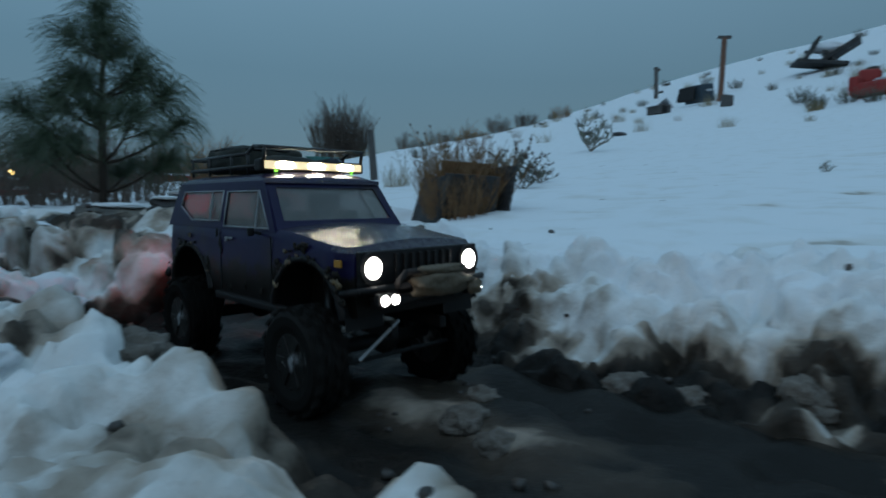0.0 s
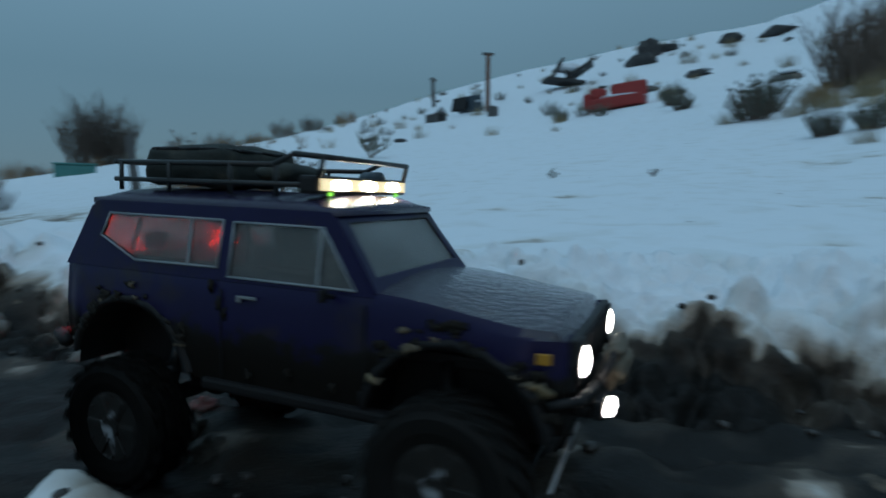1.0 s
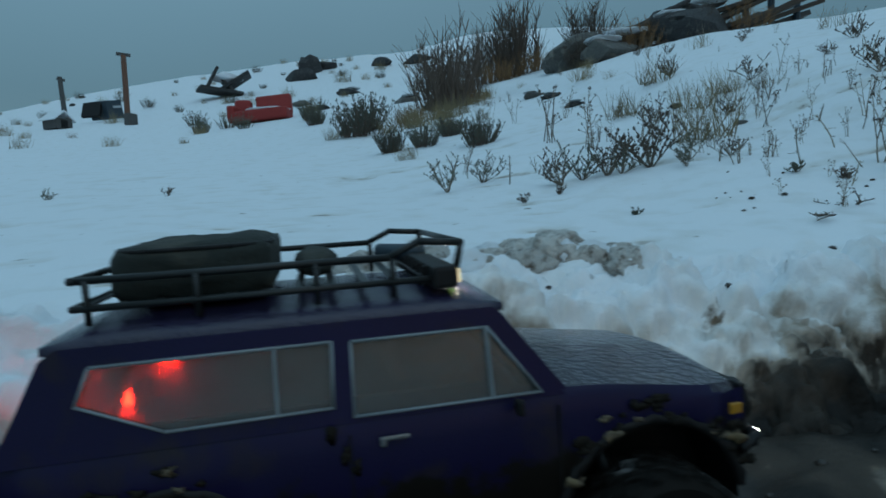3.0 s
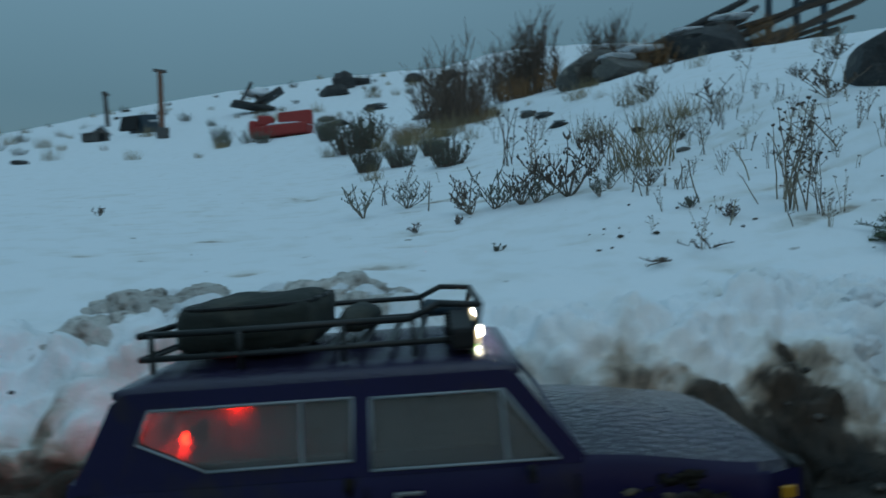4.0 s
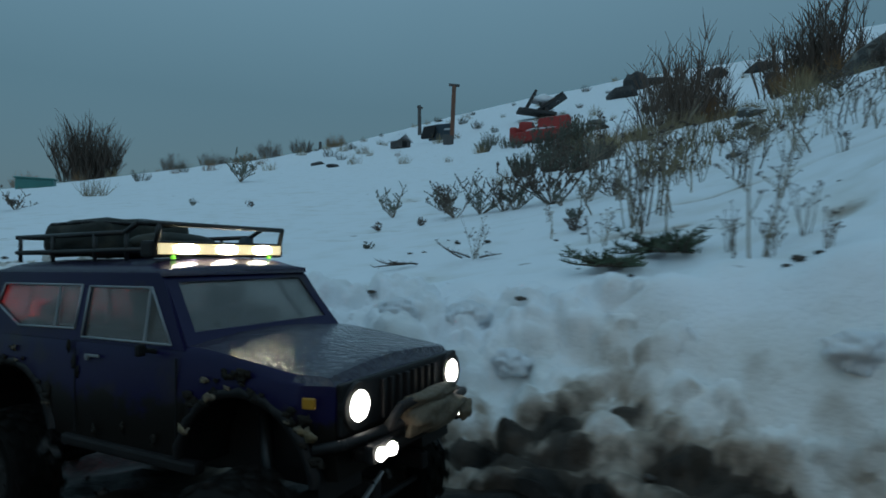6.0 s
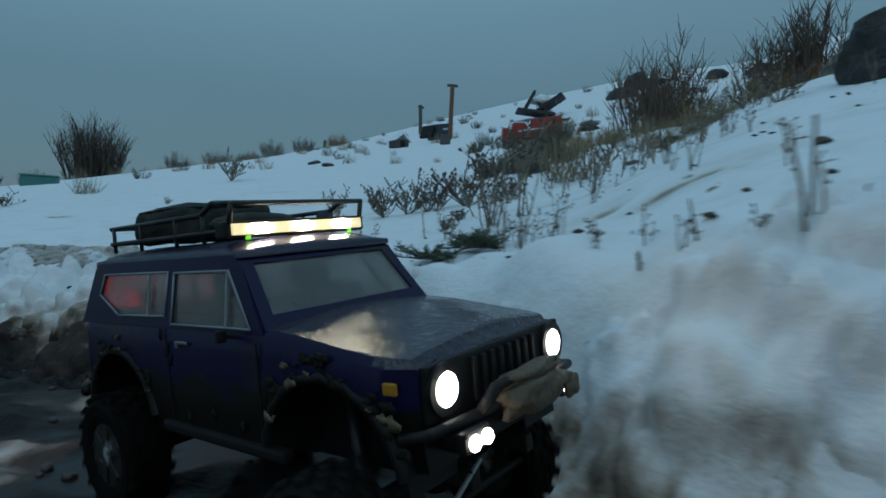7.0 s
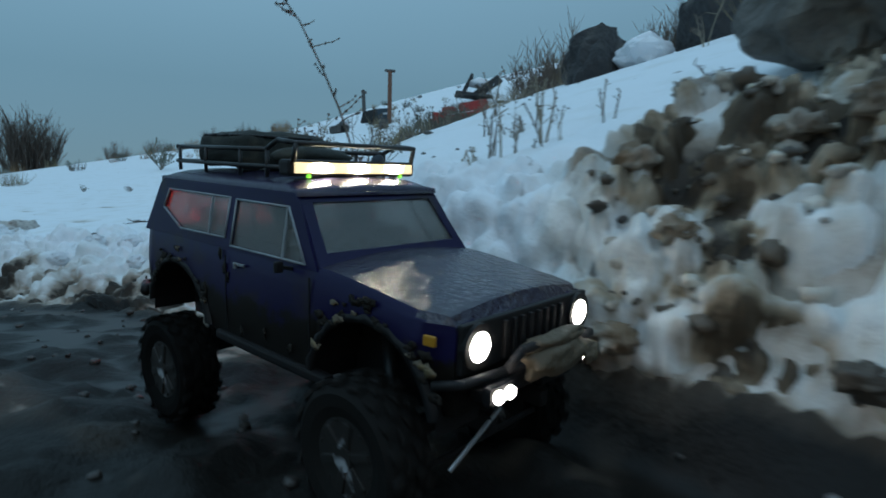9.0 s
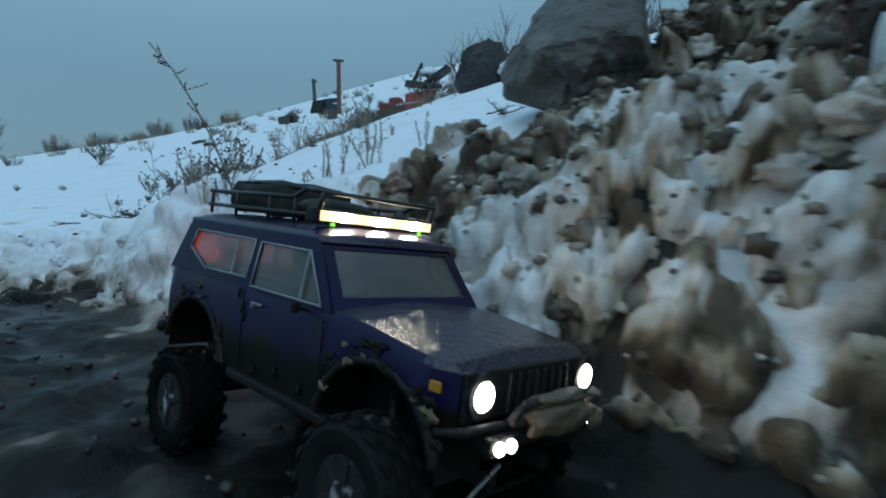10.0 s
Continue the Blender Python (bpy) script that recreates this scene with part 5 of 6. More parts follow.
SHRUBS = [(1.63, 2.49, 0.051), (1.99, 2.17, 0.047), (2.88, 1.13, 0.121), (2.65, 0.64, 0.04), (2.99, 0.55, 0.132), (3.11, 0.48, 0.213), (3.18, 0.36, 0.121), (3.19, 0.21, 0.084), (2.65, 1.14, 0.129), (2.81, 0.71, 0.136), (2.9, 0.67, 0.143), (2.97, 0.6, 0.14), (3.07, 0.33, 0.077), (2.84, -0.17, 0.049), (2.92, -0.04, 0.039), (2.51, 0.69, 0.036), (2.4, 0.27, 0.024), (0.31, 2.8, 0.232), (0.37, 2.74, 0.161), (0.49, 3.0, 0.131), (1.68, 6.75, 0.361)]
STALKS = [(3.11, 1.0, 0.098), (2.9, 1.32, 0.145), (3.06, 0.15, 0.115), (3.41, -0.32, 0.159), (3.23, -0.11, 0.136), (2.78, -0.75, 0.079), (3.12, 0.06, 0.106), (2.87, -1.32, 0.131), (2.87, -1.34, 0.083), (2.91, -1.35, 0.034), (2.82, -1.23, 0.065), (2.79, -1.17, 0.032), (2.97, -1.57, 0.058), (2.92, -1.44, 0.054), (2.93, -1.46, 0.065), (3.25, -1.38, 0.088), (3.09, -1.64, 0.043), (3.14, -1.66, 0.07), (3.28, -1.43, 0.066), (3.33, -1.47, 0.1), (3.24, -1.65, 0.135), (2.98, -1.61, 0.066), (3.4, -1.35, 0.042), (3.4, -1.6, 0.09), (3.15, -1.68, 0.112), (3.23, -1.68, 0.095), (3.37, -1.65, 0.082), (3.21, -1.68, 0.024), (3.1, -1.69, 0.038), (3.3, -1.47, 0.053)]
STALKS_MORE = [(3.37, -1.68, 0.085), (3.17, -1.69, 0.061), (3.12, -1.66, 0.042)]
WEEDS = [(3.84, 1.33, 0.397), (3.54, 0.94, 0.312), (3.81, 0.24, 0.128), (3.04, 0.61, 0.153), (3.93, 1.4, 0.413), (2.98, 1.28, 0.132), (3.52, 0.9, 0.132), (3.11, 0.04, 0.094), (3.04, -0.26, 0.294), (2.93, -0.31, 0.281), (3.64, 0.17, 0.211), (3.5, -0.17, 0.203), (3.54, -0.35, 0.147), (3.59, 0.62, 0.244), (2.92, -0.3, 0.199), (2.9, -0.37, 0.176), (3.23, -0.29, 0.175), (2.79, -0.77, 0.228), (2.81, -0.79, 0.098), (3.35, -0.13, 0.122), (2.82, -1.01, 0.042), (2.8, -1.06, 0.038), (2.85, -0.67, 0.092), (2.84, -0.76, 0.075), (2.83, -0.86, 0.063), (2.89, -0.77, 0.096), (2.84, -1.11, 0.058), (3.13, -1.04, 0.096), (3.45, -0.63, 0.087), (3.36, -0.44, 0.09)]
WEEDS_MORE = [(3.48, -0.51, 0.095), (2.96, -1.53, 0.165), (2.9, -1.42, 0.123), (2.81, -1.22, 0.05), (2.83, -1.31, 0.056), (2.98, -1.6, 0.056), (2.95, -1.44, 0.061), (3.26, -1.5, 0.079), (3.26, -1.68, 0.082), (-0.09, 3.45, 0.437), (0.35, 5.02, 0.293), (-0.28, 4.24, 0.248)]
TUFTS = [(5.03, 1.11, 0.218), (4.25, 0.47, 0.165), (14.74, 15.6, 0.514), (18.44, 17.48, 0.434), (4.93, 7.92, 0.108), (3.55, 0.4, 0.247), (4.38, 1.1, 0.196), (4.16, 0.61, 0.165), (6.19, 2.23, 0.207), (3.65, 2.29, 0.124), (4.88, 4.5, 0.164), (4.45, 9.26, 0.197), (0.44, 4.91, 0.215), (-0.3, 3.69, 0.162)]
SAGES = [(4.04, 2.82, 0.223), (4.17, 2.59, 0.22), (4.66, 2.73, 0.193), (4.07, 2.0, 0.235), (6.33, 10.05, 0.286), (6.69, 7.12, 0.29)]
for n, (x, y, h) in enumerate(SHRUBS):
    shrub(x, y, h, 200 + n)
for n, (x, y, h) in enumerate(STALKS + STALKS_MORE):
    stalk(x, y, h, 300 + n)
for n, (x, y, h) in enumerate(WEEDS + WEEDS_MORE):
    weed(x, y, h, 400 + n)
for n, (x, y, h) in enumerate(TUFTS):
    tuft(x, y, max(h, 0.05), 500 + n)
for n, (x, y, h) in enumerate(SAGES):
    sage(x, y, h, 600 + n)
sage(5.05, 4.35, 0.44, 640, 0.75, 75)
sage(5.45, 4.55, 0.44, 641, 0.7, 70)
sage(7.3, 8.0, 0.36, 642)
for n, (x, y, h, wide, stems) in enumerate(((10.5, 5.7, 1.65, 0.34, 80), (10.0, 6.0, 1.3, 0.4, 60), (6.95, 4.6, 1.25, 0.36, 60), (6.55, 4.35, 1.05, 0.42, 50), (7.4, 4.7, 0.9, 0.4, 36), (11.8, 4.8, 1.3, 0.4, 60))):
    bare_bush(x, y, h, 700 + n, wide, stems)
for n, (x, y, h, wide) in enumerate(((7.1, 4.5, 0.40, 0.9), (9.8, 5.6, 0.5, 0.9), (10.4, 5.2, 0.5, 0.9), (5.6, 4.0, 0.26, 1.0))):
    bare_bush(x, y, h, 720 + n, wide, 80, RUST_BRUSH, "rusty_brush", "dense rust-brown undergrowth below the bushes")
bare_bush(10.1, 3.5, 0.55, 728, 0.9, 80, RUST_BRUSH, "rusty_brush", "dense rust-brown undergrowth below the bushes")
bare_bush(-3.3, 18.15, 2.0, 731, 0.5, 150, None, "bare_bush", "wide leafless bush on the far snow bank")
bare_bush(-6.2, 17.0, 0.9, 732, 0.6, 60)
for n, (x, y, h) in enumerate(((-2.3, 4.3, 0.62), (-3.0, 4.7, 0.72), (-1.75, 4.5, 0.5), (-3.7, 5.2, 0.8), (-1.3, 3.9, 0.26))):
    bare_bush(x, y, h, 740 + n, 0.8, 80, RUST_BRUSH if n == 2 else None)
bare_bush(-3.7, 9.4, 0.75, 733, 0.6, 60)
for n in range(16):
    rng = random.Random(900 + n)
    x, y = -14 + n * 1.25 + rng.uniform(-0.4, 0.4), 20 + rng.uniform(-1, 4)
    if -5 < x < -1.5:
        continue
    bare_bush(x, y, rng.uniform(0.5, 1.3) * (2.1 if x < -8 else 0.7), 910 + n, 0.7, 70, None if n % 3 else RUST_BRUSH)
for n in range(110):
    rng = random.Random(1000 + n)
    x, y = rng.uniform(2.5, 20), rng.uniform(9, 27)
    v, u = across(x, y)
    if u < 9.5 or abs(x - 7.5) < 0.6 and abs(y - 10) < 1:
        continue
    if n % 4 == 0:
        sage(x, y, rng.uniform(0.15, 0.42), 1100 + n, 0.9, 36)
    elif n % 4 < 3:
        tuft(x, y, rng.uniform(0.15, 0.36), 1100 + n, 70)
    elif n % 8 == 3:
        boulder((x, y, on_land(x, y)), (rng.uniform(0.10, 0.28), rng.uniform(0.10, 0.2), rng.uniform(0.05, 0.12)), DARK_ROCK, 1200 + n, "dark stone showing through thin snow", n * 30, cuts=2, name="stone")
for n in range(64):
    rng = random.Random(1400 + n)
    v, u = rng.uniform(1.2, 4.4), rng.uniform(1.6, 7.5)
    x, y = at_vu(v, u)
    if n % 4 == 0:
        tuft(x, y, rng.uniform(0.08, 0.2), 1500 + n, 35)
    elif n % 4 == 1:
        stalk(x, y, rng.uniform(0.06, 0.18), 1500 + n)
    elif n % 4 == 2:
        weed(x, y, rng.uniform(0.10, 0.26), 1500 + n)
    else:
        shrub(x, y, rng.uniform(0.06, 0.16), 1500 + n)

for n in range(90):
    rng = random.Random(3000 + n)
    v, u = rng.uniform(1.9, 3.25), rng.uniform(0.75, 2.6)
    x, y = at_vu(v, u)
    (weed if n % 3 else stalk)(x, y, rng.uniform(0.05, 0.15), 3100 + n)
for n in range(46):
    rng = random.Random(3300 + n)
    x = rng.uniform(4.6, 9.5)
    y = 0.55 * x + 0.7 + rng.uniform(-0.5, 0.5)
    tuft(x, y, rng.uniform(0.10, 0.26), 3400 + n, 60)
for n in range(90):
    rng = random.Random(3600 + n)
    x, y = rng.uniform(-9, 6), rng.uniform(11, 26)
    if across(x, y)[1] < 7.5 or abs(x - 5.8) < 0.6 and abs(y - 16) < 1:
        continue
    if n % 3:
        tuft(x, y, rng.uniform(0.12, 0.32), 3700 + n, 45, None if n % 2 else RUST_BRUSH)
    else:
        sage(x, y, rng.uniform(0.12, 0.34), 3700 + n, 1.0, 26)


def arching_weed():
    """The tall thin weed that arches over the track's edge."""
    rng = random.Random(77)
    verts, faces, lv, lf = [], [], [], []
    main = [Vector(p) for p in ((2.99, -1.42, 0.17), (2.975, -1.43, 0.27), (2.95, -1.45, 0.35), (2.92, -1.47, 0.43), (2.885, -1.49, 0.50), (2.845, -1.51, 0.57), (2.80, -1.53, 0.62))]
    strand(verts, faces, main, 0.0034, 0.0014)
    for k in range(2, len(main)):
        for b in range(4):
            a = rng.uniform(0, 6.3)
            tw = bent(rng, main[k - 1].lerp(main[k], rng.random()), (math.cos(a), math.sin(a), 0.35), rng.uniform(0.02, 0.055), 4, 0.3)
            strand(verts, faces, tw, 0.0013, 0.0008)
            for p in tw[1:]:
                knob(lv, lf, p, rng.uniform(0.0014, 0.0034), 1.2)
    ob = tagged(from_lists("arching_weed", verts, faces, STEM), "tall thin arching weed with small dry leaves", "weed")
    tagged(from_lists("dry_leaf", lv, lf, SEED, ob), kind="stuff")


def twig_pile(x, y, wide, seed, needles=True):
    """A broken dark branch lying on the snow."""
    rng = random.Random(seed)
    verts, faces, lv, lf = [], [], [], []
    z = on_land(x, y)
    for s in range(30 if needles else 4):
        a = rng.uniform(0, 6.3)
        pts = bent(rng, (x + rng.uniform(-1, 1) * wide * 0.25, y + rng.uniform(-1, 1) * wide * 0.25, z + 0.01), (math.cos(a), math.sin(a), rng.uniform(0, 0.35)), wide * rng.uniform(0.3, 0.62), 6, 0.22)
        strand(verts, faces, pts, 0.0028, 0.001)
        for p in pts[1:]:
            for e in range(5 if needles else 1):
                d = Vector((rng.uniform(-1, 1), rng.uniform(-1, 1), rng.uniform(-0.2, 1))).normalized()
                tw = [p, p + d * wide * 0.09]
                strand(lv, lf, tw, 0.0016, 0.0006)
    ob = tagged(from_lists("fallen_branch", verts, faces, BARK), "dark fallen branch with twigs lying on the snow", "branch", "fallen branches")
    tagged(from_lists("twig", lv, lf, NEEDLE if needles else STEM, ob), kind="stuff")


arching_weed()
twig_pile(2.80, -0.57, 0.15, 31)
twig_pile(2.70, -0.55, 0.11, 32)
twig_pile(2.42, -0.17, 0.11, 33, False)
twig_pile(2.56, -0.21, 0.12, 34, False)
twig_pile(3.55, -1.72, 0.14, 35, False)
for n, (x, y) in enumerate(((2.66, -0.05), (2.60, 0.02), (2.30, -0.42), (2.20, -0.30), (2.83, -0.95), (2.86, -1.20), (2.78, -0.86), (2.95, -1.36), (2.9, -1.5), (1.9, 0.1), (2.5, -0.62), (3.0, -1.55), (3.05, -1.75), (1.35, 0.6))):
    ragged("clod_of_earth", (x, y, on_land(x, y) + 0.004), (0.009, 0.008, 0.0035), EARTH, None, 80 + n, 0.6, 2)
for ob in list(scene.objects):
    if ob.name.startswith("clod_of_earth"):
        tagged(ob, "small dark clod of earth lying on the snow", "clod", "earth clods on the snow")
for n in range(40):
    rng = random.Random(2000 + n)
    v, u = rng.uniform(1.6, 3.4), rng.uniform(0.4, 1.8)
    x, y = at_vu(v, u)
    s = rng.uniform(0.003, 0.0065)
    tagged(ragged("clod_of_earth", (x, y, on_land(x, y) + s * 0.2), (s * 1.4, s, s * 0.6), EARTH, None, 130 + n, 0.6, 1), "small dark clod of earth lying on the snow", "clod", "earth clods on the snow")


def pine(x, y, h):
    """A young long-needled pine."""
    rng = random.Random(61)
    z = on_land(x, y) - 0.02
    verts, faces, nv, nf = [], [], [], []
    trunk = [Vector((x + rng.uniform(-1, 1) * 0.008, y + rng.uniform(-1, 1) * 0.008, z + h * k / 8)) for k in range(9)]
    strand(verts, faces, trunk, 0.026, 0.008, 8)

    def brush(p, way, length, count):
        way = way.normalized()
        for e in range(count):
            side = Vector((rng.uniform(-1, 1), rng.uniform(-1, 1), rng.uniform(-1, 1))).normalized()
            d = (way * rng.uniform(0.2, 1.0) + side * 0.7).normalized()
            q = p - way * rng.uniform(0, length * 0.6)
            m = q + d * length * 0.55
            t = m + (d + Vector((0, 0, -1.1))).normalized() * length * 0.5
            strand(nv, nf, [q, m, t], 0.0019, 0.0007)

    for k, frac in enumerate((0.12, 0.26, 0.42, 0.58, 0.76)):
        for b in range(4 if frac < 0.7 else 3):
            a = 6.283 * b / 4 + k * 0.9 + rng.uniform(-0.3, 0.3)
            reach = h * (0.46 - 0.42 * frac) * rng.uniform(0.6, 1.2)
            base = Vector((x, y, z + h * frac))
            pts = bent(rng, base, (math.cos(a), math.sin(a), 0.25), reach, 5, 0.10)
            for j, p in enumerate(pts):
                p.z += (j / 5) ** 2 * reach * 0.35
            strand(verts, faces, pts, 0.010, 0.005, 5)
            brush(pts[-1], pts[-1] - pts[-3], h * 0.19, 150)
            brush(pts[-2], pts[-1] - pts[-3], h * 0.15, 30)
            if frac < 0.6:
                side = bent(rng, pts[3], (math.cos(a + 0.9), math.sin(a + 0.9), 0.5), reach * 0.4, 3, 0.1)
                strand(verts, faces, side, 0.006, 0.004)
                brush(side[-1], side[-1] - side[0], h * 0.135, 70)
    brush(trunk[-1], Vector((0, 0, 1)), h * 0.20, 320)
    brush(trunk[-2], Vector((0, 0, 1)), h * 0.20, 200)
    tree = tagged(new("young_pine"), "young long-needled pine beside the track", "pine tree")
    from_lists("trunk", verts, faces, BARK, tree, smooth=True)
    from_lists("crown", nv, nf, NEEDLE, tree, "drooping tufts of long dark green needles")


pine(-1.89, 3.2, 1.14)


# ---- things left about the hill ----
def grounded(name, label, category, x, y, turn=0, lift=0.0):
    ob = tagged(new(name), label, category)
    ob.matrix_basis = pose(x, y, on_land(x, y) + lift, 0, 0, turn)
    return ob


def posts():
    a = grounded("fence_post", "tall rust-brown post with a cross cap on the hill", "post", 7.39, 15.86)
    rod_to = bmesh.new()
    rod(rod_to, (0, 0, -0.2), (0.03, 0, 1.68), 0.075, 0.068, 10)
    part("shaft", rod_to, RUST_POST, a)
    bm = bmesh.new()
    box(bm, pose(0.03, 0, 1.70, 0, 4, -20), (0.34, 0.10, 0.07), 0.01)
    part("cap", bm, GREY_WOOD, a)
    b = grounded("fence_post", "thin grey leaning wooden post on the hill", "post", 7.87, 22.03)
    bm = bmesh.new()
    rod(bm, (0, 0, -0.2), (-0.06, 0, 1.22), 0.085, 0.075, 8)
    box(bm, pose(-0.03, 0, 1.14, 0, 12, -10), (0.24, 0.1, 0.08), 0.01)
    part("shaft", bm, GREY_WOOD, b)
    c = grounded("fence_post", "short dark wooden stub post on the skyline", "post", 4.94, 37.9)
    bm = bmesh.new()
    rod(bm, (0, 0, -0.3), (0, 0, 1.25), 0.12, 0.10, 8)
    part("shaft", bm, GREY_WOOD, c)
    d = grounded("fence_post", "grey leaning stump of a post", "post", -0.60, 5.0)
    bm = bmesh.new()
    rod(bm, (0, 0, -0.1), (-0.05, 0, 0.42), 0.035, 0.028, 8)
    part("shaft", bm, GREY_WOOD, d)


def crate():
    c = grounded("crate", "dark teal metal crate tipped against the post", "crate", 7.35, 17.1, 30)
    bm = bmesh.new()
    box(bm, pose(0, 0, 0.30, 0, -12, 0), (0.62, 0.55, 0.50), 0.03)
    part("body", bm, TEAL, c)
    bm = bmesh.new()
    box(bm, pose(-0.42, 0.1, 0.24, 0, 22, 10), (0.10, 0.5, 0.44), 0.02)
    part("lid", bm, BLACK, c)
    bm = bmesh.new()
    box(bm, pose(0.05, -0.30, 0.38, 0, -12, 0), (0.30, 0.02, 0.06), 0.005)
    part("stripe", bm, BOAT_WHITE, c, "pale worn stripe")
    e = grounded("meter_box", "small grey-green box on a stake", "box", 6.79, 14.2, 20)
    bm = bmesh.new()
    box(bm, pose(0, 0, 0.13), (0.26, 0.16, 0.28), 0.015)
    part("box", bm, GREY_WOOD, e)
    h = grounded("kennel", "small dark kennel with snow on its pitched roof", "kennel", 5.78, 15.95, 25)
    bm = bmesh.new()
    box(bm, pose(0, 0, 0.12), (0.46, 0.42, 0.26), 0.01)
    part("walls", bm, GREY_WOOD, h)
    for s in (-1, 1):
        bm = bmesh.new()
        box(bm, pose(s * 0.15, 0, 0.31, 0, s * 38, 0), (0.40, 0.50, 0.03), 0.008)
        part("roof_panel", bm, SNOW, h, "roof panel under snow")
    bm = bmesh.new()
    box(bm, pose(0, -0.212, 0.11), (0.18, 0.012, 0.20), 0.01)
    part("doorway", bm, BLACK, h)
    t = grounded("plastic_tub", "teal plastic tub on the far snow bank", "tub", -2.61, 12.37, 10)
    bm = bmesh.new()
    box(bm, pose(0, 0, 0.06), (0.66, 0.4, 0.26), 0.04)
    part("tub", bm, TEAL_BRIGHT, t)
    bm = bmesh.new()
    box(bm, pose(0, 0, 0.20), (0.70, 0.44, 0.03), 0.012)
    part("rim", bm, TEAL_BRIGHT, t)


def sofa():
    s = grounded("sofa", "broken red upholstered sofa with snow on its seat", "sofa", 7.58, 9.95, -50, -0.05)
    for name, m, size, bev in (("seat", pose(0, -0.02, 0.16, 0, -3, 0), (1.18, 0.55, 0.22), 0.06), ("backrest", pose(0.22, 0.22, 0.42, -12, -3, 0), (0.72, 0.18, 0.40), 0.05),
                               ("arm_cushion", pose(-0.40, 0.16, 0.40, -10, 4, 0), (0.34, 0.20, 0.28), 0.07), ("armrest", pose(-0.52, -0.05, 0.22), (0.16, 0.5, 0.3), 0.06)):
        bm = bmesh.new()
        box(bm, m, size, bev, 3)
        part(name, bm, RED_CLOTH, s, smooth=False)
    ragged("snow_on_seat", (0.14, -0.06, 0.285), (0.44, 0.22, 0.045), SNOW, s, 5, 0.25, 3, "snow lying on the seat")


def wreck():
    w = grounded("scrap_heap", "heap of dark bent scrap panels under snow on the brow", "scrap heap", 11.2, 17.4, -30)
    for k, (m, size) in enumerate(((pose(-0.45, 0, 0.55, 0, -62, 10), (0.85, 0.7, 0.10)), (pose(0.35, 0.05, 0.50, 0, -32, -8), (1.05, 0.7, 0.12)), (pose(-0.2, -0.1, 0.14, 0, 6, 14), (1.35, 0.8, 0.10)),
                                   (pose(-0.02, 0.1, 0.46, 0, 48, 0), (0.7, 0.6, 0.10)))):
        bm = bmesh.new()
        box(bm, m, size, 0.03)
        part("panel", bm, DARK_ROCK if k != 3 else GREY_WOOD, w)
    ragged("snow_on_scrap", (0.05, 0.02, 0.62), (0.48, 0.34, 0.16), SNOW, w, 15, 0.3, 3, "pillow of snow")


def planks():
    rng = random.Random(4)
    p = grounded("timber_pile", "pile of long dark weathered timbers and poles lying along the crest", "timber pile", 10.2, 2.75, -44, -0.27)
    for k in range(13):
        bm = bmesh.new()
        long = rng.uniform(2.2, 4.6)
        m = pose(rng.uniform(-0.3, 0.9), rng.uniform(-0.4, 0.4), 0.10 + 0.045 * k + rng.uniform(-0.05, 0.1), rng.uniform(-8, 8), -17 + rng.uniform(-7, 5), rng.uniform(-9, 9))
        if k % 3:
            box(bm, m, (long, rng.uniform(0.12, 0.24), rng.uniform(0.05, 0.09)), 0.015)
        else:
            rod(bm, m @ Vector((-long / 2, 0, 0)), m @ Vector((long / 2, 0, 0)), 0.085, 0.05, 9)
        part("timber", bm, (DARK_ROCK, BARK, GREY_WOOD)[k % 3], p)
    for x, top in ((1.45, 1.5), (1.9, 1.75), (2.35, 1.9)):
        bm = bmesh.new()
        rod(bm, (x, 0.2, -0.2), (x + 0.04, 0.2, top), 0.055, 0.05, 8)
        part("upright", bm, TEAL, p, "dark green upright post")
    for k, (x, z) in enumerate(((-0.7, 0.42), (0.7, 0.86), (0.1, 0.66))):
        ragged("snow_on_timber", (x, -0.1, z), (0.30, 0.16, 0.035), SNOW, p, 25 + k, 0.4, 3)
    for n, (x, y) in enumerate(((9.3, 3.6), (9.8, 3.0), (10.4, 2.3), (10.9, 1.8))):
        bare_bush(x, y, 0.55, 760 + n, 0.8, 70, RUST_BRUSH if n % 2 else None, "rusty_brush", "dense rust-brown undergrowth below the timbers")


